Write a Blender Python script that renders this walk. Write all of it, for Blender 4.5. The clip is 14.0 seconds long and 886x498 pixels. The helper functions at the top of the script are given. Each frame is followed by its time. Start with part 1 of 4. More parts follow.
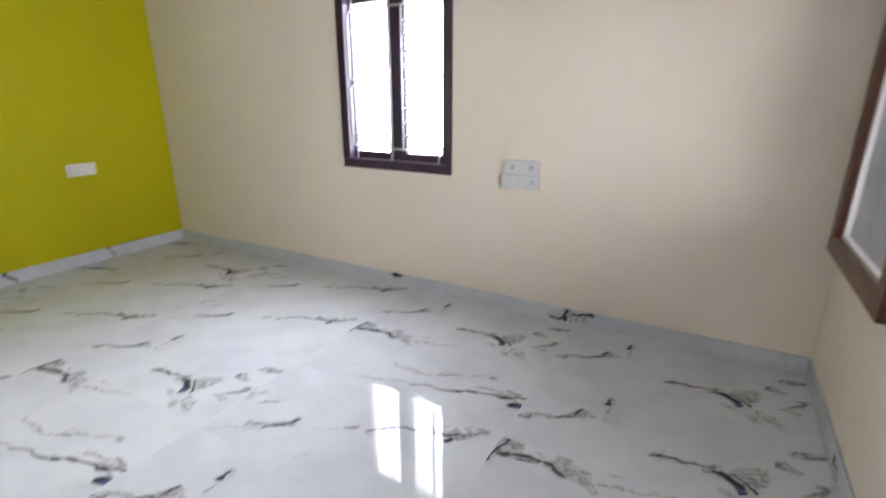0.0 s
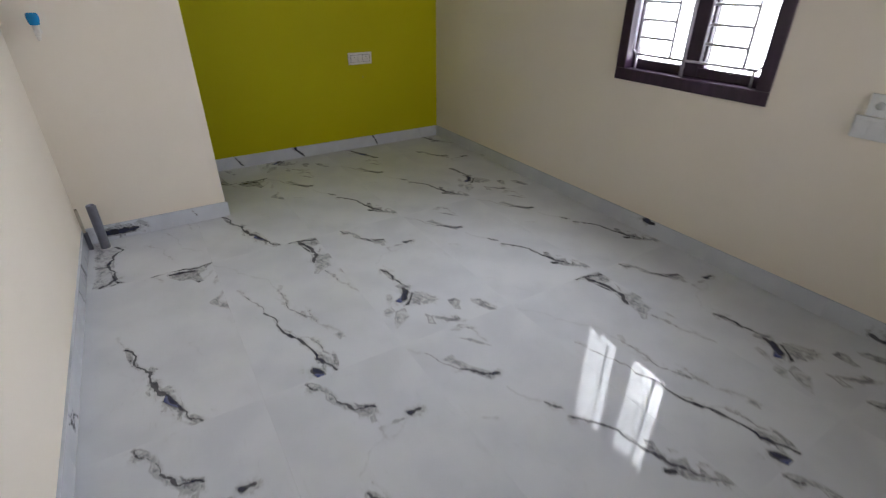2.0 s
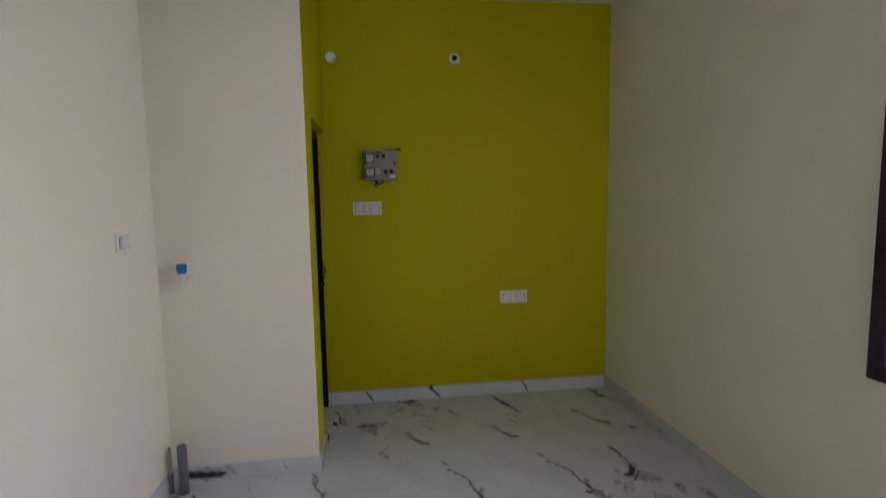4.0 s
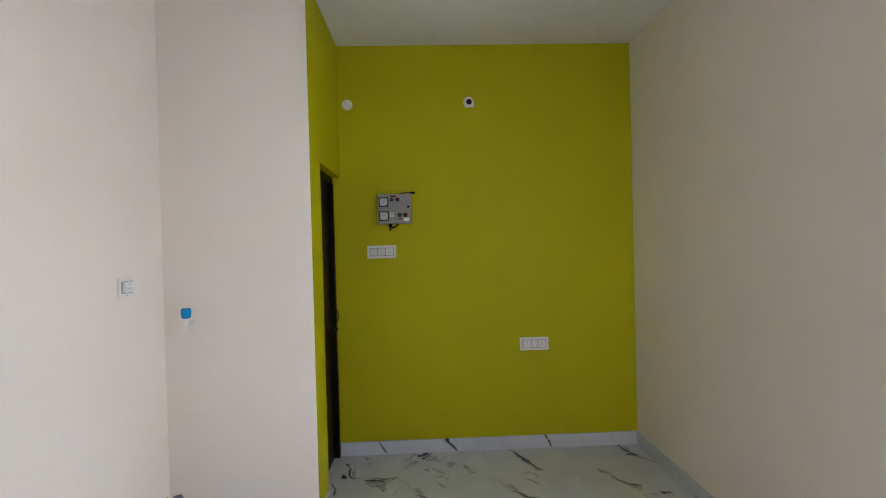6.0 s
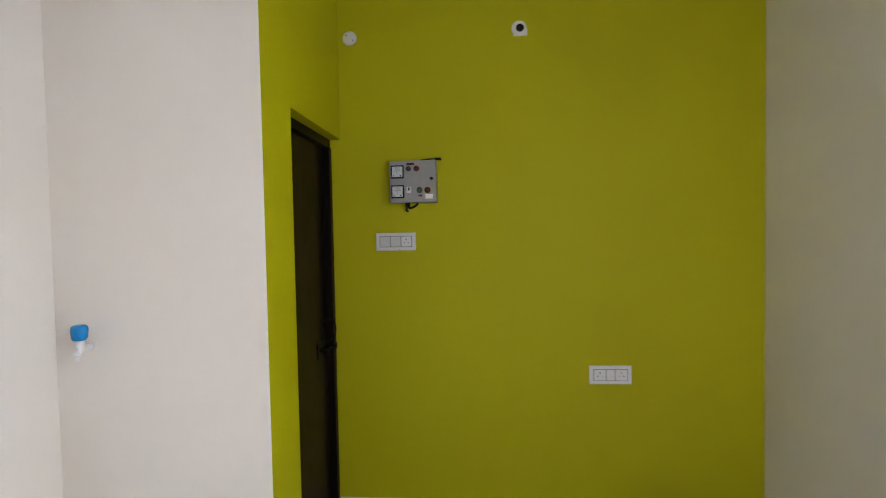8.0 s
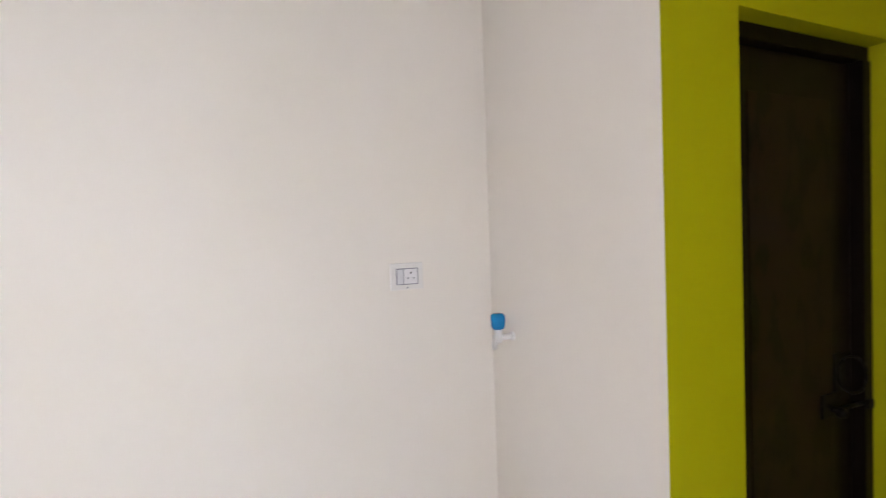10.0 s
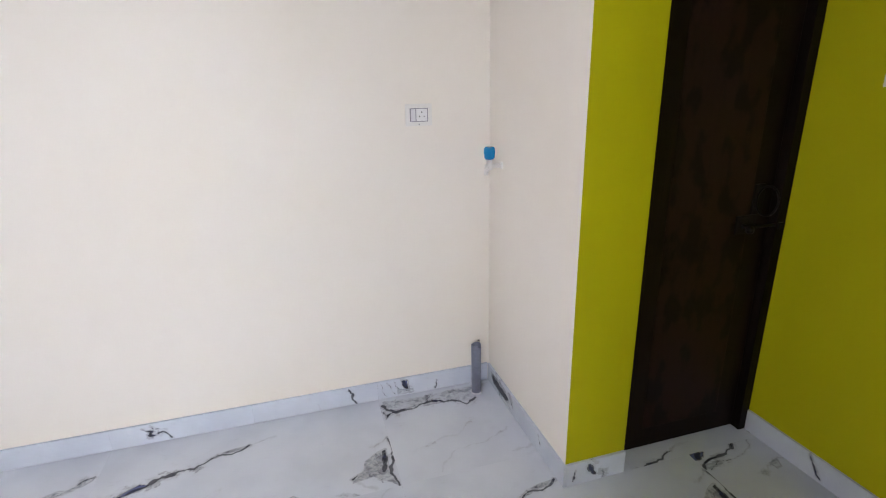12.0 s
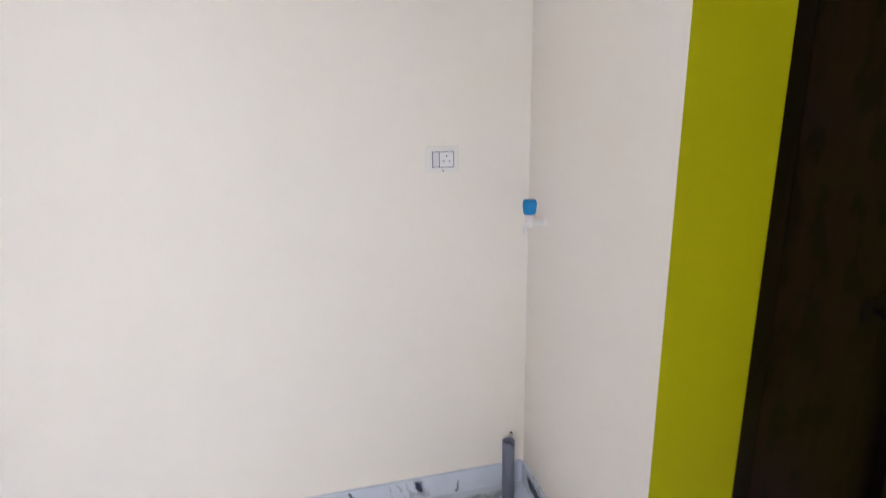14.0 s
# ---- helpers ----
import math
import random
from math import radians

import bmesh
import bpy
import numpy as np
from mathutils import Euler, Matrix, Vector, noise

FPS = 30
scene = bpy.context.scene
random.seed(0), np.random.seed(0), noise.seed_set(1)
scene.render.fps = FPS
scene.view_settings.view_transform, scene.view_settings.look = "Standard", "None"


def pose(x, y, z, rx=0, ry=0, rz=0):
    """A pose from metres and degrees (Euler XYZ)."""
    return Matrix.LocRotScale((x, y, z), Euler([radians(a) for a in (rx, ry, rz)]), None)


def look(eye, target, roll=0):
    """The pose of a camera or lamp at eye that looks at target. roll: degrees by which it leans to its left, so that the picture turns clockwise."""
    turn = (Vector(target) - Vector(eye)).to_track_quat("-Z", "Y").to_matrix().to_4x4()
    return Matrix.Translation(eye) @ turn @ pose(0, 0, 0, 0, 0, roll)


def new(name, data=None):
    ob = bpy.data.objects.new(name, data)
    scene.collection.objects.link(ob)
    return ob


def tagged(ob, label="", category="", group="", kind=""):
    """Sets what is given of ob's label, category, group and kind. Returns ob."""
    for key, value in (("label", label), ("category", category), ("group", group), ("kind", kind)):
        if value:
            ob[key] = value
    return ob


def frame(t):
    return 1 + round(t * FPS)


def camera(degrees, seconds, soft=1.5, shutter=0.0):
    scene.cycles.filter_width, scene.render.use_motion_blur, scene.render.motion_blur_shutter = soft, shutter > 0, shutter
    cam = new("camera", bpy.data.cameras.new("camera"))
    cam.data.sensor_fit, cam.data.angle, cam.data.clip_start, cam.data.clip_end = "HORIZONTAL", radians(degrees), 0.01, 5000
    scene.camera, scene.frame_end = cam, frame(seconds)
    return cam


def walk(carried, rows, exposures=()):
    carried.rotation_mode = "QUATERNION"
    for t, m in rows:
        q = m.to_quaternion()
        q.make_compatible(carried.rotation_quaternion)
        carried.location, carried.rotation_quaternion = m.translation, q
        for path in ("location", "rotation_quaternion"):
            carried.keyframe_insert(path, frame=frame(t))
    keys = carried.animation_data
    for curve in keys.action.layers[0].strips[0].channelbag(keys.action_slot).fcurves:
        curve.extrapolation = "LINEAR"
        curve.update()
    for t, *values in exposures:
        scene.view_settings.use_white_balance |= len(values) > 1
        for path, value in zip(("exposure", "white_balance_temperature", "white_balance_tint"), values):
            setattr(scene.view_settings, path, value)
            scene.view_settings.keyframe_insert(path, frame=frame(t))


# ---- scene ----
cam = camera(84.7, 14.0, soft=1.1, shutter=0.42)

# The walk: seconds, the eye, the point looked at, the lean.
PATH = [
    (0, (-2.858, -4.596, 1.4), (-1.194, -3.67, 0.79), 0.0),
    (0.5, (-2.791, -4.58, 1.377), (-1.391, -3.452, 0.5), -0.3),
    (1, (-2.751, -4.561, 1.379), (-1.549, -3.274, 0.43), -0.1),
    (1.5, (-2.68, -4.455, 1.369), (-1.628, -3.054, 0.404), 0.0),
    (2, (-2.525, -4.281, 1.406), (-1.616, -2.787, 0.435), 0.1),
    (2.5, (-2.338, -4.103, 1.45), (-1.583, -2.484, 0.551), 0.1),
    (3, (-2.164, -3.926, 1.463), (-1.633, -2.125, 0.774), -0.4),
    (3.5, (-2.012, -3.771, 1.526), (-1.64, -1.863, 1.056), -0.6),
    (4, (-1.816, -3.732, 1.576), (-1.567, -1.759, 1.374), -1.0),
    (4.2, (-1.747, -3.752, 1.597), (-1.55, -1.764, 1.491), -1.1),
    (6.3, (-1.555, -3.602, 1.551), (-1.494, -1.603, 1.531), -1.6),
    (6.5, (-1.532, -3.515, 1.537), (-1.481, -1.516, 1.508), -1.7),
    (7, (-1.533, -3.217, 1.552), (-1.495, -1.218, 1.51), -1.6),
    (7.2, (-1.515, -3.104, 1.561), (-1.506, -1.105, 1.505), -1.4),
    (9.3, (-1.423, -1.965, 1.564), (-2.649, -0.386, 1.525), -1.6),
    (9.5, (-1.418, -1.914, 1.558), (-2.906, -0.58, 1.526), -1.6),
    (10, (-1.407, -1.865, 1.55), (-3.238, -1.055, 1.483), -2.1),
    (10.5, (-1.3, -1.834, 1.504), (-3.189, -1.182, 1.422), -1.7),
    (11, (-1.159, -1.828, 1.466), (-3.036, -1.216, 1.142), -1.5),
    (11.5, (-1.01, -1.829, 1.474), (-2.839, -1.257, 0.906), -1.4),
    (12, (-0.85, -1.819, 1.484), (-2.681, -1.296, 0.88), -1.5),
    (12.5, (-0.826, -1.815, 1.476), (-2.664, -1.306, 0.88), -1.6),
    (13, (-0.969, -1.773, 1.463), (-2.807, -1.268, 0.852), -1.5),
    (13.5, (-1.168, -1.753, 1.49), (-3.004, -1.262, 0.868), -1.4),
    (14, (-1.283, -1.71, 1.486), (-3.179, -1.263, 1.031), -1.1),
]
EXPOSURES = [(0.0, 1.3, 6650, 11), (0.5, 0.82, 6700, 12), (1.0, 0.65, 6750, 11), (2.0, 0.37, 6850, 10), (2.5, 0.18, 6950, 10), (3.0, -0.17, 7350, 11), (3.5, -0.24, 7200, 11), (4.0, 0.0, 6850, 10),
             (6.3, 0.72, 6500, 12), (7.2, 0.9, 6450, 12), (9.3, 0.92, 6550, 12), (9.7, 0.88, 6600, 13), (10.2, 0.82, 6700, 14), (10.8, 0.80, 6650, 13), (12.0, 0.90, 6500, 13), (14.0, 0.84, 6500, 13)]
walk(cam, [(t, look(eye, target, lean)) for t, eye, target, lean in PATH], EXPOSURES)

# The room, in metres: x to the right along the green wall, y towards it, z up.
WEST, EAST, NORTH, SOUTH = -3.022, 0.0, 0.0, -5.18
HEIGHT = 3.06
PIER_X, PIER_Y = -2.213, -0.957          # outer corner of the pier beside the door
DOOR_Y, DOOR_TOP, DOOR_X = -0.692, 2.082, -2.288
WIN = (-3.073, -2.163, 0.878, 2.080)     # east window: y, y, z, z
SWIN = (-0.96, -0.06, 0.700, 2.080)      # south window: x, x, z, z
SKIRT = 0.100
TILE, LONG, TILE_X0, TILE_Y0 = 0.600, 1.200, -3.010, -0.370

# ---- light ----
world = bpy.data.worlds.new("sky")
scene.world = world
world.use_nodes = True
sky = world.node_tree.nodes.new("ShaderNodeTexSky")
sky.sky_type, sky.sun_disc = "NISHITA", False
sky.sun_elevation, sky.sun_rotation = radians(53), radians(281)
background = world.node_tree.nodes["Background"]
background.inputs["Strength"].default_value = 0.12
world.node_tree.links.new(sky.outputs[0], background.inputs["Color"])
sun = new("sun", bpy.data.lights.new("sun", "SUN"))
sun.data.energy, sun.data.angle, sun.data.color = 3.0, radians(0.5), (1.0, 0.95, 0.88)
sun.matrix_world = look((-8, 1.5, 11), (0, 0, 0))
middle = (WIN[0] + WIN[1]) / 2
daylight = new("window_daylight", bpy.data.lights.new("window_daylight", "AREA"))
daylight.data.shape, daylight.data.size, daylight.data.size_y = "RECTANGLE", 1.40, 1.40
daylight.data.energy, daylight.data.color = 58.0, (0.865, 0.91, 1.0)
daylight.matrix_world = look((0.34, middle, 1.50), (0.34 - math.cos(radians(15)), middle, 1.50 - math.sin(radians(15))))
high_sky = new("high_sky_daylight", bpy.data.lights.new("high_sky_daylight", "AREA"))
high_sky.data.shape, high_sky.data.size, high_sky.data.size_y = "RECTANGLE", 1.8, 1.4
high_sky.data.energy, high_sky.data.color = 45.0, (0.865, 0.91, 1.0)
high_sky.matrix_world = look((1.7, middle, 2.15), (0.0, middle, 1.48))
south_light = new("south_window_daylight", bpy.data.lights.new("south_window_daylight", "AREA"))
south_light.data.shape, south_light.data.size, south_light.data.size_y = "RECTANGLE", 0.8, 1.2
south_light.data.energy, south_light.data.color = 4.2, (0.97, 0.95, 1.0)
south_light.data.spread = radians(75)
south_light.matrix_world = look((-0.51, SOUTH - 0.19, 1.39), (-0.51, 0, 1.39))


# ---- materials ----
def material(name, colour, rough=0.5, metal=0.0):
    m = bpy.data.materials.new(name)
    m.use_nodes = True
    b = m.node_tree.nodes["Principled BSDF"]
    b.inputs["Base Color"].default_value = (*colour, 1)
    b.inputs["Roughness"].default_value = rough
    if max(colour) < 0.025:
        b.inputs["Specular IOR Level"].default_value = 0.10
    b.inputs["Metallic"].default_value = metal
    return m, m.node_tree, b


def noise_node(tree, scale, detail=4.0, rough=0.55, stretch=None, distortion=0.0):
    n = tree.nodes.new("ShaderNodeTexNoise")
    n.inputs["Scale"].default_value = scale
    n.inputs["Detail"].default_value = detail
    n.inputs["Roughness"].default_value = rough
    n.inputs["Distortion"].default_value = distortion
    c = tree.nodes.new("ShaderNodeTexCoord")
    if stretch:
        m = tree.nodes.new("ShaderNodeMapping")
        m.inputs["Scale"].default_value = stretch
        tree.links.new(c.outputs["Object"], m.inputs["Vector"])
        tree.links.new(m.outputs[0], n.inputs["Vector"])
    else:
        tree.links.new(c.outputs["Object"], n.inputs["Vector"])
    return n


def ramp(tree, source, low, high, a=0.0, b=1.0):
    r = tree.nodes.new("ShaderNodeMapRange")
    r.interpolation_type = "SMOOTHSTEP"
    for k, v in zip(("From Min", "From Max", "To Min", "To Max"), (low, high, a, b)):
        r.inputs[k].default_value = v
    tree.links.new(source, r.inputs["Value"])
    return r.outputs[0]


def math_node(tree, kind, a, b=0.0):
    n = tree.nodes.new("ShaderNodeMath")
    n.operation = kind
    for k, v in enumerate((a, b)):
        if isinstance(v, (int, float)):
            n.inputs[k].default_value = v
        else:
            tree.links.new(v, n.inputs[k])
    return n.outputs[0]


def mix(tree, factor, a, b):
    n = tree.nodes.new("ShaderNodeMix")
    n.data_type = "RGBA"
    if isinstance(factor, (int, float)):
        n.inputs["Factor"].default_value = factor
    else:
        tree.links.new(factor, n.inputs["Factor"])
    for k, v in (("A", a), ("B", b)):
        socket = [x for x in n.inputs if x.name == k and x.type == "RGBA"][0]
        if isinstance(v, tuple):
            socket.default_value = (*v, 1)
        else:
            tree.links.new(v, socket)
    return [x for x in n.outputs if x.type == "RGBA"][0]


def bump(tree, bsdf, source, strength, distance):
    b = tree.nodes.new("ShaderNodeBump")
    b.inputs["Strength"].default_value = strength
    b.inputs["Distance"].default_value = distance
    tree.links.new(source, b.inputs["Height"])
    tree.links.new(b.outputs[0], bsdf.inputs["Normal"])


def paint(name, colour, warm, rough=0.55, gloss=0.4):
    """Emulsion on plaster: soft roller grain, trowel waves and faint stains."""
    m, tree, b = material(name, colour, rough)
    b.inputs["Specular IOR Level"].default_value = gloss
    waves = noise_node(tree, 1.3, 3)
    stains = noise_node(tree, 5.0, 5)
    grain = noise_node(tree, 260.0, 2)
    c = mix(tree, ramp(tree, waves.outputs[0], 0.38, 0.68), colour, warm)
    c = mix(tree, ramp(tree, stains.outputs[0], 0.55, 0.8, 0, 0.3), c, tuple(v * 0.93 for v in colour))
    tree.links.new(c, b.inputs["Base Color"])
    height = math_node(tree, "ADD", math_node(tree, "MULTIPLY", waves.outputs[0], 3.0), grain.outputs[0])
    bump(tree, b, height, 0.12, 0.002)
    return m


def marble():
    """Polished white tile with printed dark veins; the veins' places come with the mesh."""
    m, tree, b = material("veined_white_tile", (0.8, 0.8, 0.81), 0.06)
    b.inputs["Specular IOR Level"].default_value = 0.36
    vein = tree.nodes.new("ShaderNodeAttribute")
    vein.attribute_name = "vein"
    cloud = tree.nodes.new("ShaderNodeAttribute")
    cloud.attribute_name = "cloud"
    fine = noise_node(tree, 95.0, 6, 0.75, distortion=0.9)
    mid = noise_node(tree, 18.0, 5, 0.6, distortion=2.0)
    gate = noise_node(tree, 8.0, 2, 0.5)
    wide = noise_node(tree, 3.2, 4, 0.5)
    streak = noise_node(tree, 20.0, 5, 0.6, (1.0, 0.35, 1.0), distortion=2.0)
    # broken facets: random angular cells, bent a little by the noise
    place = tree.nodes.new("ShaderNodeVectorMath")
    place.operation = "MULTIPLY_ADD"
    tree.links.new(mid.outputs["Color"], place.inputs[0])
    place.inputs[1].default_value = (0.035, 0.035, 0.0)
    tree.links.new(mid.inputs["Vector"].links[0].from_socket, place.inputs[2])
    turned = tree.nodes.new("ShaderNodeMapping")
    turned.inputs["Rotation"].default_value = (0, 0, radians(18))
    turned.inputs["Scale"].default_value = (1.0, 0.5, 1.0)
    tree.links.new(place.outputs[0], turned.inputs["Vector"])
    cells = tree.nodes.new("ShaderNodeTexVoronoi")
    cells.distance = "MANHATTAN"
    cells.inputs["Scale"].default_value = 34.0
    tree.links.new(turned.outputs[0], cells.inputs["Vector"])
    split = tree.nodes.new("ShaderNodeSeparateColor")
    tree.links.new(cells.outputs["Color"], split.inputs[0])
    facet, shade = split.outputs[0], split.outputs[1]
    tone = mix(tree, ramp(tree, wide.outputs[0], 0.35, 0.7), (0.645, 0.668, 0.73), (0.575, 0.60, 0.67))
    tone = mix(tree, ramp(tree, streak.outputs[0], 0.60, 0.80, 0.0, 0.28), tone, (0.42, 0.43, 0.47))

    def swing(source, middle, amount):
        return math_node(tree, "MULTIPLY", math_node(tree, "SUBTRACT", source, middle), amount)
    # large bent facets give the washes their angular outlines
    facets = tree.nodes.new("ShaderNodeTexVoronoi")
    facets.distance = "CHEBYCHEV"
    facets.inputs["Scale"].default_value = 15.0
    tree.links.new(turned.outputs[0], facets.inputs["Vector"])
    big = tree.nodes.new("ShaderNodeSeparateColor")
    tree.links.new(facets.outputs["Color"], big.inputs[0])
    edge = math_node(tree, "ADD", swing(fine.outputs[0], 0.5, 0.20), swing(mid.outputs[0], 0.5, 0.34))
    wash = math_node(tree, "ADD", swing(mid.outputs[0], 0.5, 0.55), swing(big.outputs[0], 0.5, 0.42))
    puffs = math_node(tree, "ADD", cloud.outputs["Fac"], math_node(tree, "ADD", wash, swing(facet, 0.5, 0.22)))
    fill = mix(tree, big.outputs[1], (0.48, 0.485, 0.52), (0.29, 0.295, 0.335))
    hatch = tree.nodes.new("ShaderNodeTexWave")
    hatch.bands_direction = "DIAGONAL"
    for socket, value in (("Scale", 16.0), ("Distortion", 9.0), ("Detail", 4.0), ("Detail Scale", 1.6), ("Detail Roughness", 0.55)):
        hatch.inputs[socket].default_value = value
    tree.links.new(turned.outputs[0], hatch.inputs["Vector"])
    tone = mix(tree, ramp(tree, puffs, 0.34, 0.62, 0.0, 0.22), tone, (0.43, 0.435, 0.475))
    tone = mix(tree, ramp(tree, puffs, 0.54, 0.62, 0.0, 0.58), tone, fill)
    tone = mix(tree, ramp(tree, puffs, 0.93, 0.99, 0.0, 0.75), tone, (0.085, 0.09, 0.15))
    creases = math_node(tree, "MULTIPLY", ramp(tree, hatch.outputs["Fac"], 0.84, 0.97), ramp(tree, puffs, 0.50, 0.72))
    tone = mix(tree, math_node(tree, "MULTIPLY", creases, 0.60), tone, (0.075, 0.075, 0.10))
    # printed facets: flat grey panes with a thin darker rim and faint streaks, some in blue ink
    printed = tree.nodes.new("ShaderNodeAttribute")
    printed.attribute_name = "facet"
    veil = noise_node(tree, 26.0, 3, 0.5, (1.0, 0.6, 1.0), distortion=1.2)
    pane = math_node(tree, "ADD", printed.outputs["Fac"], math_node(tree, "ADD", swing(mid.outputs[0], 0.5, 0.34), swing(fine.outputs[0], 0.5, 0.16)))
    grey = mix(tree, ramp(tree, mid.outputs[0], 0.40, 0.62), (0.40, 0.405, 0.44), (0.20, 0.205, 0.245))
    tone = mix(tree, math_node(tree, "MULTIPLY", ramp(tree, pane, 0.16, 0.74, 0.0, 0.95), ramp(tree, veil.outputs[0], 0.36, 0.60, 0.35, 1.0)), tone, grey)
    rim = math_node(tree, "MULTIPLY", ramp(tree, pane, 0.18, 0.27), ramp(tree, pane, 0.46, 0.34))
    tone = mix(tree, math_node(tree, "MULTIPLY", rim, ramp(tree, gate.outputs[0], 0.46, 0.60, 0.0, 0.38)), tone, (0.10, 0.10, 0.12))
    streaks = math_node(tree, "MULTIPLY", ramp(tree, hatch.outputs["Fac"], 0.86, 0.97), ramp(tree, pane, 0.42, 0.60))
    tone = mix(tree, math_node(tree, "MULTIPLY", streaks, 0.24), tone, (0.10, 0.10, 0.13))
    tone = mix(tree, ramp(tree, pane, 0.86, 0.92, 0.0, 0.94), tone, mix(tree, ramp(tree, printed.outputs["Fac"], 1.0, 1.08), (0.035, 0.036, 0.050), (0.034, 0.056, 0.22)))
    soft = math_node(tree, "ADD", vein.outputs["Fac"], swing(mid.outputs[0], 0.5, 0.5))
    tone = mix(tree, ramp(tree, soft, 0.44, 0.80, 0.0, 0.30), tone, (0.32, 0.325, 0.365))
    core = math_node(tree, "ADD", vein.outputs["Fac"], math_node(tree, "ADD", edge, swing(facet, 0.5, 0.16)))
    core = math_node(tree, "ADD", core, swing(gate.outputs[0], 0.52, 0.80))
    ink = mix(tree, ramp(tree, shade, 0.32, 0.46), (0.022, 0.023, 0.030), (0.030, 0.050, 0.19))
    ink = mix(tree, ramp(tree, printed.outputs["Fac"], 0.98, 1.06), ink, (0.034, 0.056, 0.22))
    tone = mix(tree, ramp(tree, core, 0.97, 1.01), tone, ink)
    hair = math_node(tree, "ADD", vein.outputs["Fac"], math_node(tree, "ADD", swing(fine.outputs[0], 0.5, 0.14), swing(gate.outputs[0], 0.5, 0.20)))
    tone = mix(tree, ramp(tree, hair, 0.78, 0.84, 0.0, 0.82), tone, (0.042, 0.043, 0.058))
    tree.links.new(tone, b.inputs["Base Color"])
    tree.links.new(ramp(tree, wide.outputs[0], 0.3, 0.8, 0.004, 0.010), b.inputs["Roughness"])
    bump(tree, b, wide.outputs[0], 0.015, 0.01)
    return m


def plain(name, colour, rough=0.4, metal=0.0, speckle=0.12, scale=40.0):
    m, tree, b = material(name, colour, rough, metal)
    n = noise_node(tree, scale, 4)
    tree.links.new(mix(tree, ramp(tree, n.outputs[0], 0.3, 0.7), colour, tuple(v * (1 - speckle) for v in colour)), b.inputs["Base Color"])
    tree.links.new(ramp(tree, n.outputs[0], 0.3, 0.7, rough * 0.85, min(1.0, rough * 1.2)), b.inputs["Roughness"])
    return m


def wood(name, a, c, rough, stretch):
    m, tree, b = material(name, a, rough)
    n = noise_node(tree, 9.0, 6, 0.6, stretch, distortion=1.5)
    g = noise_node(tree, 60.0, 3, 0.6, stretch)
    tone = mix(tree, ramp(tree, n.outputs[0], 0.35, 0.65), a, c)
    tone = mix(tree, ramp(tree, g.outputs[0], 0.5, 0.75, 0, 0.5), tone, tuple(v * 0.6 for v in a))
    tree.links.new(tone, b.inputs["Base Color"])
    bump(tree, b, g.outputs[0], 0.15, 0.0008)
    return m


CREAM = paint("cream_wall_paint", (0.83, 0.767, 0.688), (0.82, 0.752, 0.662))
GREEN = paint("lime_green_wall_paint", (0.475, 0.445, 0.004), (0.46, 0.432, 0.003), 0.6, 0.18)
CEILING = paint("white_ceiling_paint", (0.80, 0.80, 0.77), (0.78, 0.78, 0.75), 0.7)
PLASTER = paint("bare_outer_plaster", (0.5, 0.48, 0.45), (0.45, 0.43, 0.4), 0.8)
MARBLE = marble()
GROUT = plain("pale_grout", (0.68, 0.68, 0.71), 0.8)
# the brown carries a purple tint that imitates haze from the bright panes
FRAME_WOOD = wood("haze_tinted_brown_enamel", (0.030, 0.016, 0.036), (0.045, 0.022, 0.050), 0.32, (1, 1, 0.15))
BROWN = wood("reddish_brown_frame", (0.11, 0.045, 0.028), (0.15, 0.062, 0.038), 0.35, (1, 1, 0.15))
DOOR_WOOD = wood("dark_door_laminate", (0.0075, 0.0040, 0.0032), (0.012, 0.0062, 0.0045), 0.36, (1, 1, 0.12))
DOOR_PANEL, pt, pb = material("mottled_brown_laminate", (0.02, 0.011, 0.008), 0.38)
pn = noise_node(pt, 6.0, 3, 0.5, (1.0, 1.6, 0.9))
pw = noise_node(pt, 50.0, 4, 0.6, (1.0, 1.0, 0.08))
pc = mix(pt, ramp(pt, pn.outputs[0], 0.48, 0.60), (0.019, 0.0085, 0.0062), (0.0075, 0.0038, 0.0030))
pt.links.new(mix(pt, ramp(pt, pw.outputs[0], 0.5, 0.8, 0.0, 0.35), pc, (0.006, 0.004, 0.003)), pb.inputs["Base Color"])
JAMB = wood("dark_door_frame", (0.006, 0.0035, 0.003), (0.010, 0.006, 0.004), 0.4, (1, 1, 0.12))
STEEL = plain("silver_painted_grille", (0.62, 0.60, 0.68), 0.32, 0.35)
BLACK = plain("black_metal", (0.012, 0.009, 0.008), 0.45, 0.1)
RUBBER = plain("black_cable", (0.012, 0.012, 0.012), 0.6)
WHITE = plain("white_switch_plastic", (0.80, 0.775, 0.775), 0.28, 0.0, 0.04)
WARM = plain("cream_tinted_plastic", (0.79, 0.755, 0.715), 0.3, 0.0, 0.04)
DULL = plain("grey_knob_plastic", (0.50, 0.52, 0.56), 0.35, 0.0, 0.05)
MISTY = plain("pale_blue_tinted_plastic", (0.70, 0.715, 0.745), 0.22, 0.0, 0.05)
ROCKER = plain("switch_rocker_plastic", (0.72, 0.70, 0.71), 0.22, 0.0, 0.04)
# near-black for discs that paint in the shade of holes; the needle shares it
HOLE = plain("dark_opening", (0.01, 0.01, 0.01), 0.7)
GAP = plain("grey_shadow_gap", (0.26, 0.25, 0.27), 0.6)
BLUE = plain("blue_tap_handle_plastic", (0.003, 0.235, 0.56), 0.06, 0.0, 0.1)
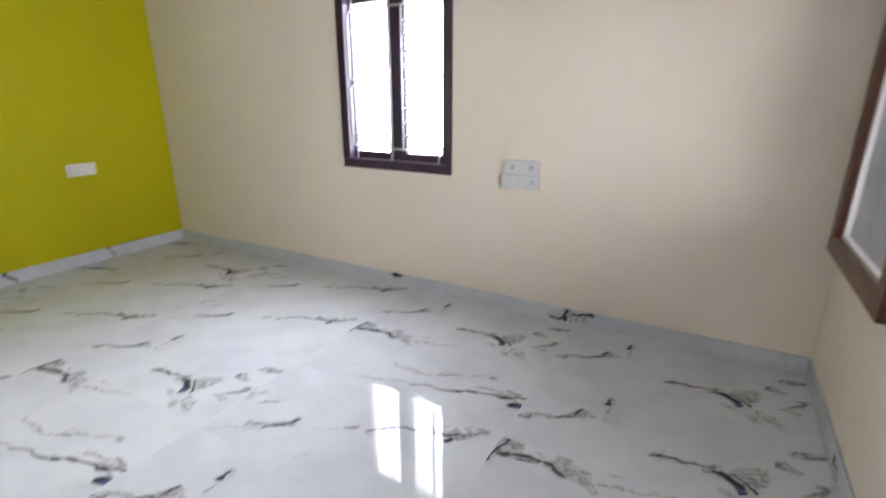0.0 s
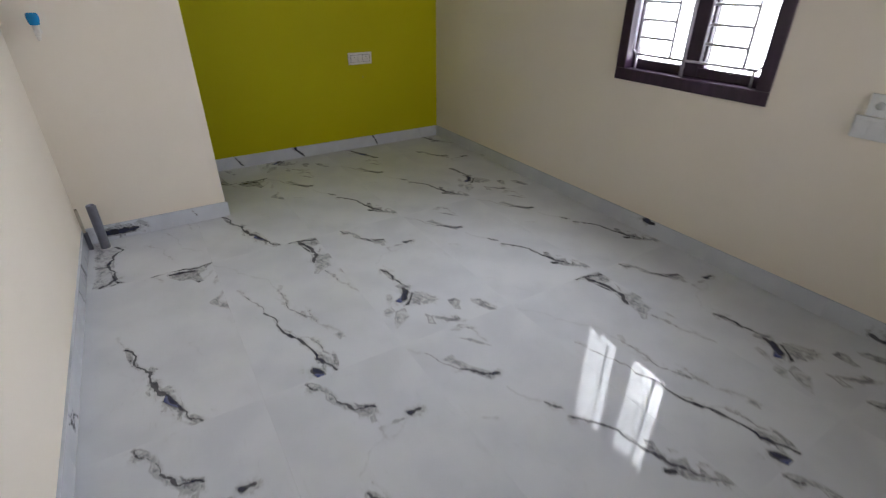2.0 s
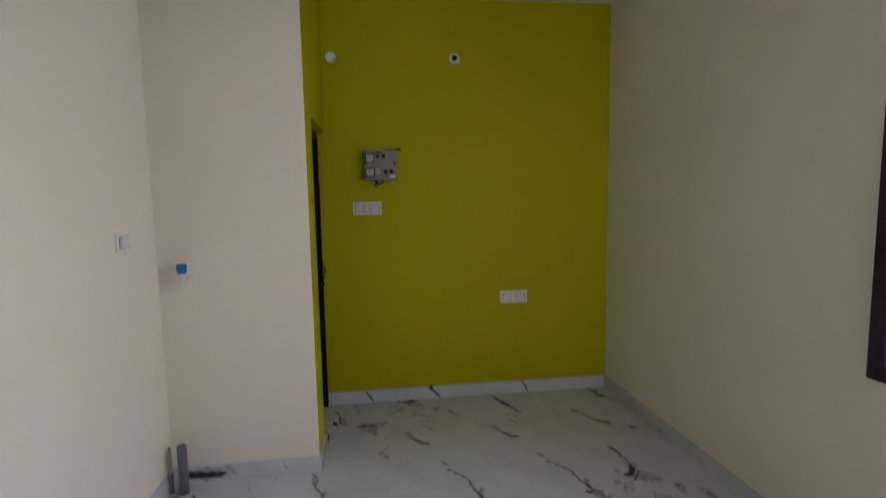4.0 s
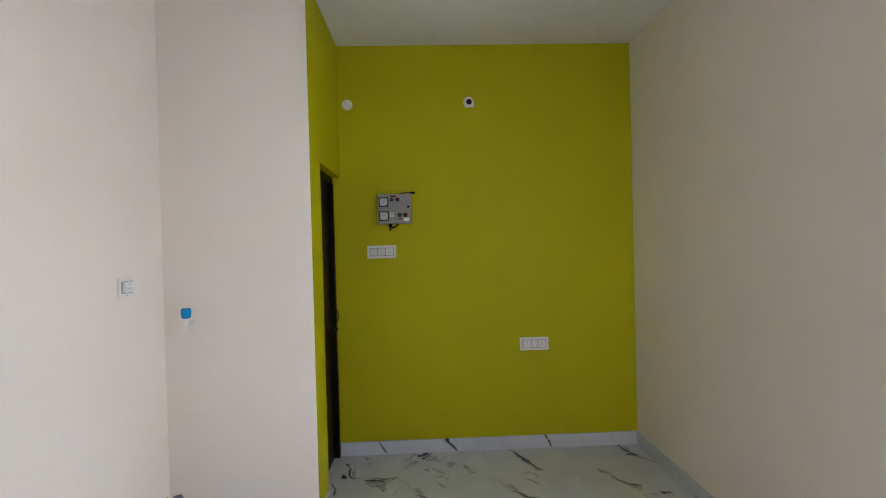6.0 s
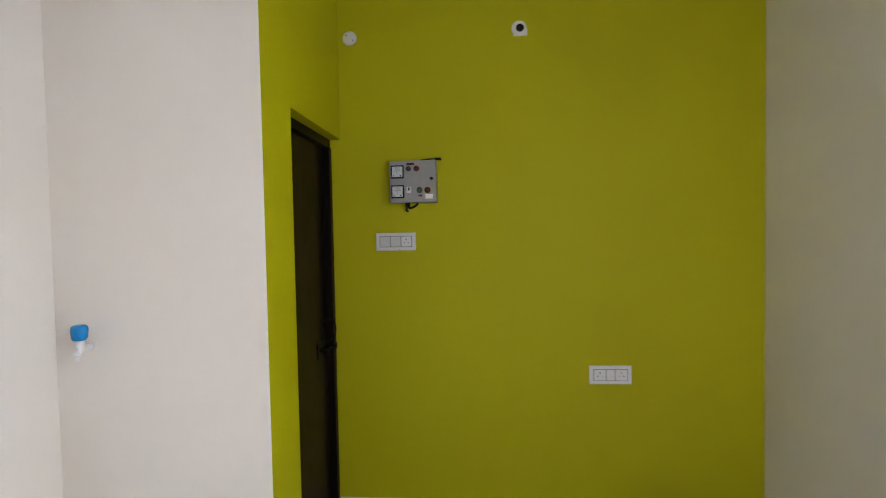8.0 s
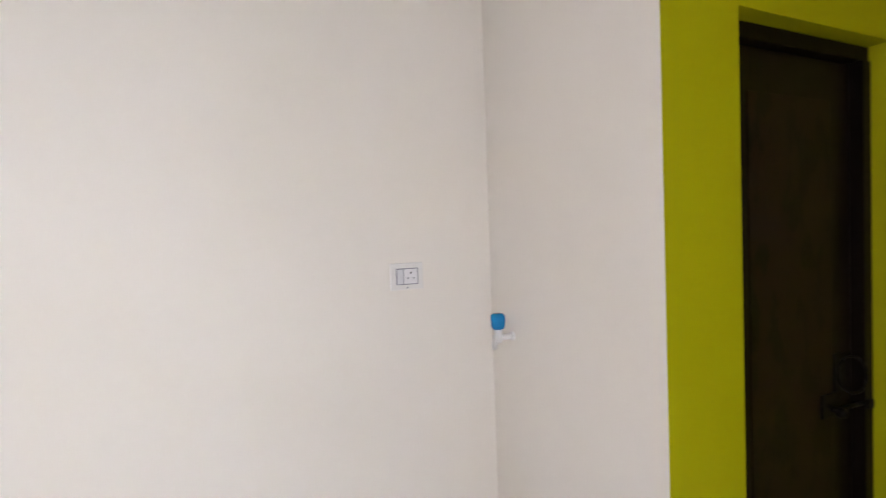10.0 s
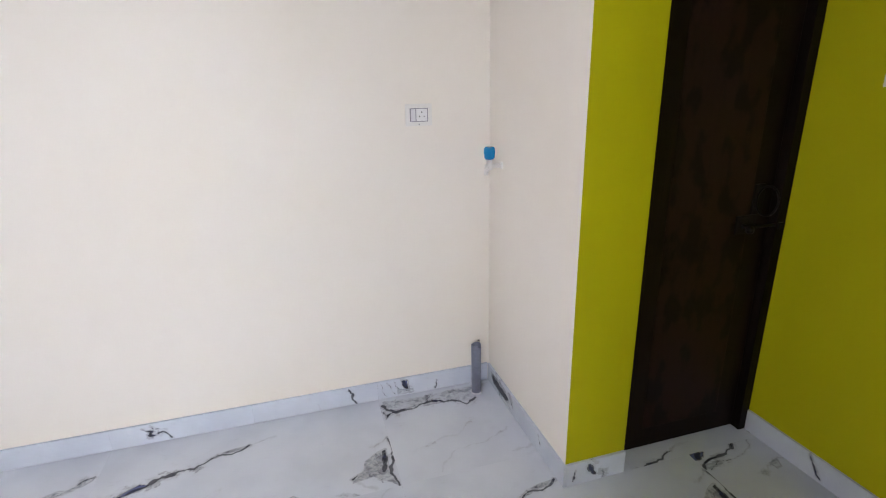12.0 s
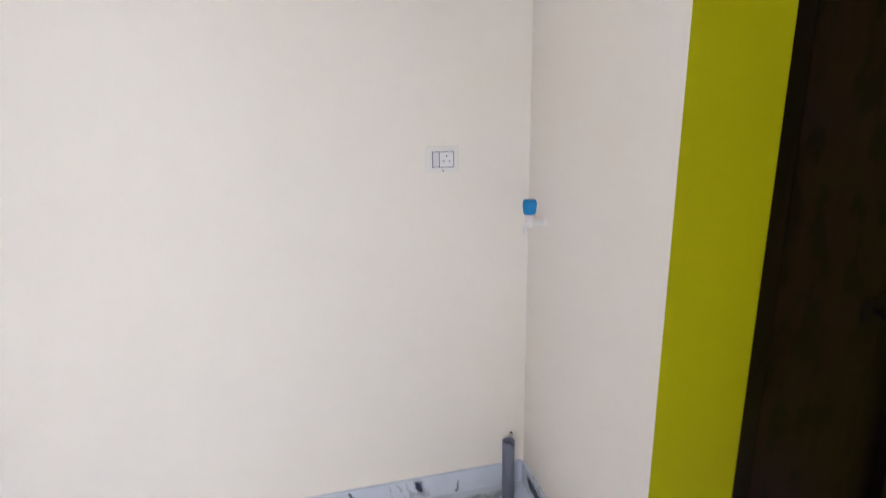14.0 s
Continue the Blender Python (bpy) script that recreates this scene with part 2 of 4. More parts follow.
TAPWHITE = plain("white_tap_plastic", (0.82, 0.785, 0.75), 0.3, 0.0, 0.03)
PVC = plain("grey_pvc", (0.19, 0.20, 0.26), 0.38, 0.0, 0.15, 25)
CONDUIT = plain("cream_conduit", (0.60, 0.54, 0.45), 0.5)
BOXGREY = plain("grey_panel_enamel", (0.30, 0.285, 0.28), 0.4, 0.0, 0.08)
DIAL = plain("meter_face", (0.62, 0.64, 0.66), 0.12, 0.0, 0.05)
RED = plain("red_lens", (0.11, 0.022, 0.020), 0.25)
LAMPGREEN = plain("green_lens", (0.045, 0.085, 0.060), 0.25)
YELLOW = plain("yellow_sticker", (0.36, 0.31, 0.16), 0.5)
CONCRETE = plain("pale_concrete", (0.40, 0.38, 0.35), 0.85, 0.0, 0.25, 6)
GLASS, gt, gb = material("window_glass", (0.95, 0.97, 0.97), 0.02)
gb.inputs["Transmission Weight"].default_value = 1.0
gb.inputs["IOR"].default_value = 1.1
FROSTED, gt, gb = material("mottled_grey_glass", (0.34, 0.36, 0.38), 0.35)
gb.inputs["Transmission Weight"].default_value = 0.20
fn = noise_node(gt, 7.0, 4)
gt.links.new(mix(gt, ramp(gt, fn.outputs[0], 0.3, 0.7), (0.36, 0.38, 0.40), (0.26, 0.28, 0.30)), gb.inputs["Base Color"])


# ---- shapes ----
def part(name, bm, mats, parent=None, label="", kind="", smooth=False):
    """Links a bmesh as one object; its world coordinates are moved to the parent's."""
    me = bpy.data.meshes.new(name)
    if parent is not None:
        o = Vector(parent["at"])
        bmesh.ops.translate(bm, verts=bm.verts, vec=-o)
    bm.normal_update()
    bm.to_mesh(me)
    bm.free()
    for m in mats if isinstance(mats, (list, tuple)) else [mats]:
        me.materials.append(m)
    if smooth:
        for p in me.polygons:
            p.use_smooth = True
    ob = new(name, me)
    if parent is not None:
        ob.parent = parent
        ob["at"] = (0.0, 0.0, 0.0)
        ob["at"] = parent["at"]
        ob.location = (0, 0, 0)
    return tagged(ob, label=label, kind=kind)


def thing(name, at, label, category, group=""):
    """An Empty at the thing's base that holds its parts."""
    ob = new(name)
    ob.empty_display_size = 0.05
    ob.location = at
    ob["at"] = tuple(float(v) for v in at)
    return tagged(ob, label=label, category=category, group=group)


def block(bm, x0, x1, y0, y1, z0, z1, bevel=0.0, mat=0, segments=2):
    """A box with rounded edges, added to bm."""
    r = bmesh.ops.create_cube(bm, size=1)
    for v in r["verts"]:
        v.co = ((x0 + x1) / 2 + v.co.x * (x1 - x0), (y0 + y1) / 2 + v.co.y * (y1 - y0), (z0 + z1) / 2 + v.co.z * (z1 - z0))
    faces = {f for v in r["verts"] for f in v.link_faces}
    for f in faces:
        f.material_index = mat
    if bevel:
        edges = {e for f in faces for e in f.edges}
        out = bmesh.ops.bevel(bm, geom=list(edges), offset=bevel, segments=segments, profile=0.7, affect="EDGES")
        for f in out["faces"]:
            f.material_index = mat
    return bm


def boxed(*args, **kw):
    return block(bmesh.new(), *args, **kw)


def rod(bm, a, b, r0, r1=None, sides=12, caps=True, mat=0):
    """A round bar from a to b, added to bm."""
    a, b = Vector(a), Vector(b)
    turn = (b - a).to_track_quat("Z", "Y").to_matrix().to_4x4()
    out = bmesh.ops.create_cone(bm, cap_ends=caps, segments=sides, radius1=r0, radius2=r0 if r1 is None else r1,
                                depth=(b - a).length, matrix=Matrix.Translation((a + b) / 2) @ turn)
    for f in {f for v in out["verts"] for f in v.link_faces}:
        f.material_index = mat
        f.smooth = len(f.verts) == 4
    return bm


def path_rod(bm, points, r, sides=8):
    """A bar bent along points: straight pieces with a ball at each bend."""
    for a, b in zip(points, points[1:]):
        rod(bm, a, b, r, sides=sides)
    for p in points[1:-1]:
        bmesh.ops.create_icosphere(bm, subdivisions=1, radius=r * 1.02, matrix=Matrix.Translation(p))
    return bm


def lathe(bm, profile, at, axis="Z", sides=24, squash=1.0):
    """A turned shape: (radius, height) pairs round an axis through at."""
    turn = {"Z": Matrix(), "Y": Matrix.Rotation(radians(90), 4, "X"), "X": Matrix.Rotation(radians(90), 4, "Y")}[axis]
    m = Matrix.Translation(at) @ turn
    rings = [[bm.verts.new(m @ Vector((r * math.cos(a), r * math.sin(a) * squash, h))) for a in [2 * math.pi * k / sides for k in range(sides)]]
             for r, h in profile]
    for p, q in zip(rings, rings[1:]):
        for k in range(sides):
            f = bm.faces.new((p[k], p[(k + 1) % sides], q[(k + 1) % sides], q[k]))
            f.smooth = True
    bm.faces.new(rings[0][::-1])
    bm.faces.new(rings[-1])
    return bm


# ---- setting ----
def wall(name, boxes, mats, pick=None):
    """A wall out of butted boxes; pick(normal) gives a face's material."""
    bm = bmesh.new()
    for b in boxes:
        block(bm, *b)
    bm.normal_update()
    if pick:
        for f in bm.faces:
            f.material_index = pick(f.normal, f.calc_center_median())
    return part(name, bm, mats, kind="structure")


T = 0.22
y0, y1, z0, z1 = WIN
wall("wall_east", [(0, T, SOUTH - T, y0, 0, HEIGHT), (0, T, y1, T, 0, HEIGHT), (0, T, y0, y1, 0, z0), (0, T, y0, y1, z1, HEIGHT)],
     [CREAM, PLASTER], lambda n, c: 1 if n.x > 0.5 else 0)
wall("wall_north", [(WEST - T, 0, 0, T, 0, HEIGHT)], [GREEN])
wall("wall_west", [(WEST - T, WEST, SOUTH - T, 0, 0, HEIGHT)], [CREAM])
x0, x1, z0, z1 = SWIN
wall("wall_south", [(WEST, x0, SOUTH - T, SOUTH, 0, HEIGHT), (x1, 0, SOUTH - T, SOUTH, 0, HEIGHT), (x0, x1, SOUTH - T, SOUTH, 0, z0),
                    (x0, x1, SOUTH - T, SOUTH, z1, HEIGHT)], [CREAM])
wall("wall_pier", [(WEST, PIER_X, PIER_Y, DOOR_Y - 0.05, 0, HEIGHT), (PIER_X - 0.15, PIER_X, DOOR_Y - 0.05, DOOR_Y, 0, HEIGHT)],
     [CREAM, GREEN], lambda n, c: 0 if n.y < -0.5 else 1)
wall("wall_over_door", [(PIER_X - 0.15, PIER_X, DOOR_Y, 0, DOOR_TOP, HEIGHT)], [GREEN])
part("ceiling", boxed(WEST - T, T, SOUTH - T, T, HEIGHT, HEIGHT + 0.15), CEILING, kind="structure")
part("floor_slab", boxed(WEST - T, T, SOUTH - T, T, -0.15, -0.0085), GROUT, kind="structure")
part("ground", boxed(-60, 60, -60, 60, -0.60, -0.45), CONCRETE, kind="structure")


# ---- east window ----
def east_window():
    y0, y1, z0, z1 = WIN
    w = 0.066
    win = thing("window_1", (0.03, (y0 + y1) / 2, z0), "dark brown wooden double window with clear panes in the cream wall", "window")
    win["kind"] = "structure"
    bm = bmesh.new()
    block(bm, -0.012, 0.11, y0, y1, z0, z0 + w, 0.006)
    block(bm, -0.012, 0.11, y0, y1, z1 - w, z1, 0.006)
    block(bm, -0.0125, 0.1095, y0, y0 + w, z0 + w, z1 - w, 0.006)
    block(bm, -0.0125, 0.1095, y1 - w, y1, z0 + w, z1 - w, 0.006)
    block(bm, 0.041, 0.11, -2.655, -2.572, z0 + w, z1 - w, 0.005)
    part("window_frame", bm, FRAME_WOOD, win)
    for a, b, low_side, high_side in ((y0 + w - 0.002, -2.653, 0.033, 0.033), (-2.574, y1 - w + 0.002, 0.012, 0.018)):
        s, foot = 0.036, 0.054
        za, zb = z0 + w - 0.002, z1 - w + 0.002
        bm = bmesh.new()
        block(bm, 0.048, 0.090, a, b, za, za + foot, 0.004)
        block(bm, 0.048, 0.090, a, b, zb - s, zb, 0.004)
        block(bm, 0.049, 0.089, a, a + low_side, za + foot, zb - s, 0.004)
        block(bm, 0.049, 0.089, b - high_side, b, za + foot, zb - s, 0.004)
        sash = part("sash", bm, FRAME_WOOD, win)
        pane = part("pane", boxed(0.068, 0.073, a + low_side, b - high_side, za + foot, zb - s), GLASS, sash, "clear glass")
        pane.visible_shadow = False
    # steel bars inside the frame
    r, x = 0.0055, 0.026
    grille = thing("window_grille", (x, (y0 + y1) / 2, z0 + w), "silver painted steel bars inside the brown window", "window grille")
    low, mid, top = 1.025, 1.473, 1.945
    floor_z, roof_z = z0 + w - 0.004, z1 - w + 0.004
    left, right = y1 - w - 0.012, y0 + w + 0.012

    def bar(name, pts, rr=r):
        part(name, path_rod(bmesh.new(), pts, rr), STEEL, grille)
    for outer, inner in ((left, -2.272), (right, -2.960)):
        sgn = 1 if outer > inner else -1
        c = 0.025
        for lo, hi in ((low, mid - 0.012), (mid + 0.012, top)):
            pts = [(x, inner, lo), (x, outer - sgn * c, lo), (x, outer, lo + c), (x, outer, hi - c), (x, outer - sgn * c, hi), (x, inner, hi)]
            bar("side_loop", pts, 0.0055)
    for y in (-2.272, -2.960):
        bar("leg", [(x, y, floor_z), (x, y, low)], 0.0065)
        bar("leg", [(x, y, top), (x, y, roof_z)], 0.0065)
    # thick pale bar stands in for the lit face beside the mullion
    bar("mullion_lit_strip", [(x, -2.577, floor_z), (x, -2.577, roof_z)], 0.0105)
    for a, b in ((-2.272, -2.490), (-2.676, -2.905)):
        bar("upright", [(x, a, low), (x, a, top)], 0.0062)
        bar("upright", [(x, b, low), (x, b, top)], 0.0085)
        n = 10
        for k in range(1, n):
            z = low + (top - low) * k / n
            c = 0.012
            bar("rung", [(x, a, z - c), (x, a - 0.35 * c, z - 0.35 * c), (x, a - c, z), (x, b + c, z), (x, b + 0.35 * c, z - 0.35 * c), (x, b, z - c)], 0.0068)
    for z in (low, top):
        bar("cross_bar", [(x, left - 0.02, z), (x, right + 0.02, z)], 0.0070)


def south_window():
    x0, x1, z0, z1 = SWIN
    w = 0.075
    win = thing("window_2", ((x0 + x1) / 2, SOUTH, z0), "reddish brown framed window with mottled grey glass", "window")
    win["kind"] = "structure"
    bm = bmesh.new()
    ya, yb = SOUTH - 0.06, SOUTH + 0.064
    block(bm, x0, x1, ya, yb, z0, z0 + w, 0.005)
    block(bm, x0, x1, ya, yb, z1 - w, z1, 0.005)
    block(bm, x0, x0 + w, ya, yb - 0.001, z0 + w, z1 - w, 0.005)
    block(bm, x1 - w, x1, ya, yb - 0.001, z0 + w, z1 - w, 0.005)
    part("window_frame", bm, BROWN, win)
    a, b, c, d = x0 + w - 0.004, x1 - w + 0.004, z0 + w - 0.004, z1 - w + 0.004
    s = 0.022
    bm = bmesh.new()
    block(bm, a, b, ya + 0.05, yb - 0.03, c, c + s, 0.003)
    block(bm, a, b, ya + 0.05, yb - 0.03, d - s, d, 0.003)
    block(bm, a, a + s, ya + 0.051, yb - 0.031, c + s, d - s, 0.003)
    block(bm, b - s, b, ya + 0.051, yb - 0.031, c + s, d - s, 0.003)
    sash = part("sash", bm, ROCKER, win, "pale grey glazing bead")
    pane = part("pane", boxed(a + s, b - s, SOUTH + 0.005, SOUTH + 0.010, c + s, d - s), FROSTED, sash, "mottled grey glass")
    pane.visible_shadow = False


# ---- door ----
def door():
    x = DOOR_X
    d = thing("door_1", (x - 0.03, DOOR_Y / 2, 0.0), "closed dark brown door set back in the lime green wall", "door")
    d["kind"] = "structure"
    j = 0.045
    bm = bmesh.new()
    f = x + 0.025
    block(bm, x - 0.06, f, DOOR_Y + 0.001, DOOR_Y + j, 0, DOOR_TOP - j, 0.003)
    block(bm, x - 0.06, f, -j, -0.001, 0, DOOR_TOP - j, 0.003)
    block(bm, x - 0.0605, f - 0.006, DOOR_Y + 0.001, -0.001, DOOR_TOP - j, DOOR_TOP - 0.001, 0.003)
    part("door_frame", bm, JAMB, d)
    ya, yb, za, zb = DOOR_Y + j + 0.003, -j - 0.003, 0.006, DOOR_TOP - j - 0.003
    bm = boxed(x - 0.05, x - 0.012, ya, yb, za, zb, bevel=0.003)
    leaf = part("leaf", bm, DOOR_WOOD, d)
    part("panel", boxed(x - 0.0125, x - 0.0095, ya + 0.105, yb - 0.105, 0.10, DOOR_TOP - 0.17, bevel=0.0015), DOOR_PANEL, leaf, "faintly mottled brown centre panel")
    # bolt with its ring and catch
    h = part("door_bolt", boxed(x - 0.013, x - 0.004, -0.215, -0.120, 0.930, 1.005, bevel=0.003), BLACK, d, "black metal sliding bolt with a ring pull")
    bm = bmesh.new()
    rod(bm, (x + 0.016, -0.205, 0.966), (x + 0.016, -0.012, 0.958), 0.0065)
    rod(bm, (x - 0.006, -0.180, 0.966), (x + 0.026, -0.180, 0.960), 0.008)
    bmesh.ops.create_uvsphere(bm, u_segments=12, v_segments=8, radius=0.017, matrix=Matrix.Translation((x + 0.028, -0.180, 0.956)))
    part("bolt_bar", bm, BLACK, h)
    bm = bmesh.new()
    block(bm, x + 0.019, x + 0.034, -0.040, -0.012, 0.944, 0.972, 0.003)
    part("catch", bm, BLACK, h)
    bm = bmesh.new()
    n = 24
    turns = [2 * math.pi * k / n for k in range(n + 1)]
    path_rod(bm, [(x + 0.021 + 0.030 * math.cos(a), -0.108 + 0.020 * math.cos(a), 1.062 + 0.058 * math.sin(a)) for a in turns], 0.0042, 6)
    part("pull_ring", bm, BLACK, h)
    part("lock_plate", boxed(x - 0.013, x - 0.007, -0.145, -0.095, 1.005, 1.125, bevel=0.002), BLACK, d, "black metal pull plate")


# ---- fittings ----
def frame_of(origin, right, out):
    """A matrix whose x runs along the wall, y out of it and z up."""
    r, o = Vector(right), Vector(out)
    m = Matrix((r, o, Vector((0, 0, 1)))).transposed().to_4x4()
    m.translation = origin
    return m


def fitted(name, at, right, out, label, category, group=""):
    ob = new(name)
    ob.empty_display_size = 0.03
    ob.matrix_world = frame_of(at, right, out)
    ob["at"] = (0.0, 0.0, 0.0)
    return tagged(ob, label=label, category=category, group=group)


def socket_holes(parent, cx, cz, y, big=0.0032):
    for k, (dx, dz, r) in enumerate(((0, 0.012, big), (-0.011, -0.006, big * 0.75), (0.011, -0.006, big * 0.75))):
        bm = bmesh.new()
        rod(bm, (cx + dx, y - 0.002, cz + dz), (cx + dx, y + 0.0006, cz + dz), r, sides=10)
        part("pin_hole", bm, HOLE, parent)


def plate(name, at, right, out, w, h, cells, label, group="", holes=(), base=None):
    """A wall plate: base, inner frame and a row of rockers ('r'), outlets ('s') or blanks ('b')."""
    ob = fitted(name, at, right, out, label, "electrical switch plate", group)
    part("base", boxed(-w / 2, w / 2, 0.0, 0.009, -h / 2, h / 2, bevel=0.003), base or WHITE, ob)
    iw, ih = w - 0.038, h - 0.036
    part("inner_frame", boxed(-iw / 2, iw / 2, 0.009, 0.0115, -ih / 2, ih / 2, bevel=0.001), GAP, ob)
    total = sum(c[1] for c in cells)
    x = -iw / 2 + 0.002
    for kind, share in cells:
        cw = (iw - 0.004) * share / total
        a, b = x + 0.0020, x + cw - 0.0020
        if kind == "r":
            bm = boxed(a, b, 0.0115, 0.0155, -ih / 2 + 0.003, ih / 2 - 0.003, bevel=0.0015)
            for v in bm.verts:
                if v.co.y > 0.013 and v.co.z > 0:
                    v.co.y += 0.002
            part("rocker", bm, ROCKER, ob)
        elif kind == "s":
            s = part("outlet", boxed(a, b, 0.0115, 0.0145, -ih / 2 + 0.003, ih / 2 - 0.003, bevel=0.001), WHITE, ob)
            socket_holes(s, (a + b) / 2, 0.0, 0.0145)
        else:
            part("blank", boxed(a, b, 0.0115, 0.0140, -ih / 2 + 0.003, ih / 2 - 0.003, bevel=0.001), WHITE, ob)
        x += cw
    for hx, hz in holes:
        part("mark", rod(bmesh.new(), (hx, 0.008, hz), (hx, 0.0098, hz), 0.003, sides=8), GAP, ob)
    return ob


def control_box():
    ob = fitted("meter_box", (-1.807, -0.001, 1.836), (1, 0, 0), (0, -1, 0),
                "grey metal control box with two square meters above a switch plate", "control box")
    w, h, d = 0.245, 0.218, 0.085
    body = part("body", boxed(-w / 2, w / 2, 0.0, d, -h / 2, h / 2, bevel=0.006, segments=3), BOXGREY, ob)
    part("door_seam", boxed(-w / 2 + 0.012, w / 2 - 0.012, d, d + 0.002, -h / 2 + 0.01, h / 2 - 0.01, bevel=0.001), BOXGREY, body)
    y = d + 0.002
    for cz in (0.050, -0.053):
        meter = part("meter", boxed(-0.112, -0.044, y, y + 0.010, cz - 0.034, cz + 0.034, bevel=0.003), BLACK, ob, "square dial in a black bezel")
        part("dial", boxed(-0.105, -0.051, y + 0.010, y + 0.013, cz - 0.027, cz + 0.027, bevel=0.001), DIAL, meter)
        part("scale_mark", boxed(-0.096, -0.060, y + 0.0132, y + 0.0138, cz + 0.004, cz + 0.0065), GAP, meter)
        for k in range(4):
            part("print_bar", boxed(-0.098 + 0.004 * k, -0.062 - 0.003 * (k % 2), y + 0.0132, y + 0.0137, cz + 0.0215 - 0.0042 * k, cz + 0.0228 - 0.0042 * k), GAP, meter)
        part("needle", boxed(-0.080, -0.0785, y + 0.0132, y + 0.0142, cz - 0.014, cz + 0.006), HOLE, meter)
        part("screw", rod(bmesh.new(), (-0.060, y + 0.010, cz - 0.021), (-0.060, y + 0.016, cz - 0.021), 0.004, sides=10), BLACK, meter)
        part("screw", rod(bmesh.new(), (-0.096, y + 0.010, cz - 0.021), (-0.096, y + 0.0145, cz - 0.021), 0.003, sides=10), BLACK, meter)
    for cx, cz, m, r, what in ((-0.020, 0.066, LAMPGREEN, 0.011, "green indicator lens"), (0.022, 0.066, RED, 0.012, "red indicator lens"),
                               (0.036, -0.047, LAMPGREEN, 0.013, "green push button"), (0.078, -0.047, RED, 0.013, "red push button")):
        bm = bmesh.new()
        lathe(bm, [(r * 1.25, 0), (r * 1.25, -0.004), (r, -0.005), (r * 0.9, -0.010), (r * 0.5, -0.013)], (cx, y, cz), "Y", 20)
        for v in bm.verts:
            v.co.y = y + abs(v.co.y - y)
        bmesh.ops.recalc_face_normals(bm, faces=bm.faces)
        part("lamp", bm, m, ob, what)
    sw = part("toggle", boxed(-0.032, -0.008, y, y + 0.006, -0.060, -0.028, bevel=0.002), WHITE, ob, "white rotary switch plate")
    part("lever", rod(bmesh.new(), (-0.020, y + 0.006, -0.044), (-0.017, y + 0.020, -0.036), 0.005, 0.0035), BLACK, sw)
    part("sticker", boxed(0.066, 0.106, y, y + 0.0012, -0.092, -0.068), WHITE, ob, "white label with unreadable print")
    part("sticker", boxed(0.090, 0.108, y, y + 0.0012, -0.060, -0.030), YELLOW, ob, "small yellow warning label")
    part("sticker", boxed(-0.030, 0.010, y, y + 0.0012, 0.084, 0.096), RED, ob, "thin red label")
    part("sticker", boxed(0.030, 0.050, y, y + 0.0012, -0.080, -0.070), RED, ob, "small red label")
    part("lock", rod(bmesh.new(), (0.100, y, 0.012), (0.100, y + 0.010, 0.012), 0.008, sides=14), BLACK, ob, "round black lock")
    part("latch", boxed(0.092, 0.112, y + 0.010, y + 0.013, 0.009, 0.015), BLACK, ob)
    bm = bmesh.new()
    path_rod(bm, [(0.036, 0.05, h / 2 + 0.004), (0.060, 0.055, h / 2 + 0.006), (0.100, 0.058, h / 2 + 0.009), (0.135, 0.055, h / 2 + 0.009), (0.150, 0.045, h / 2 + 0.006)], 0.0035)
    rod(bm, (0.118, 0.056, h / 2 + 0.008), (0.150, 0.050, h / 2 + 0.008), 0.0075)
    part("top_lead", bm, RUBBER, ob, "black cable end lying over the lid")
    bm = bmesh.new()
    rod(bm, (-0.035, 0.04, -h / 2 - 0.022), (-0.035, 0.04, -h / 2), 0.013)
    path_rod(bm, [(-0.035, 0.04, -h / 2 - 0.018), (-0.020, 0.042, -h / 2 - 0.030), (0.005, 0.045, -h / 2 - 0.020), (0.022, 0.045, -h / 2 - 0.004)], 0.006)
    path_rod(bm, [(-0.035, 0.04, -h / 2 - 0.020), (-0.042, 0.045, -h / 2 - 0.040), (-0.030, 0.050, -h / 2 - 0.046)], 0.005)
    part("bottom_lead", bm, RUBBER, ob, "black cable gland with a bent cable stub")


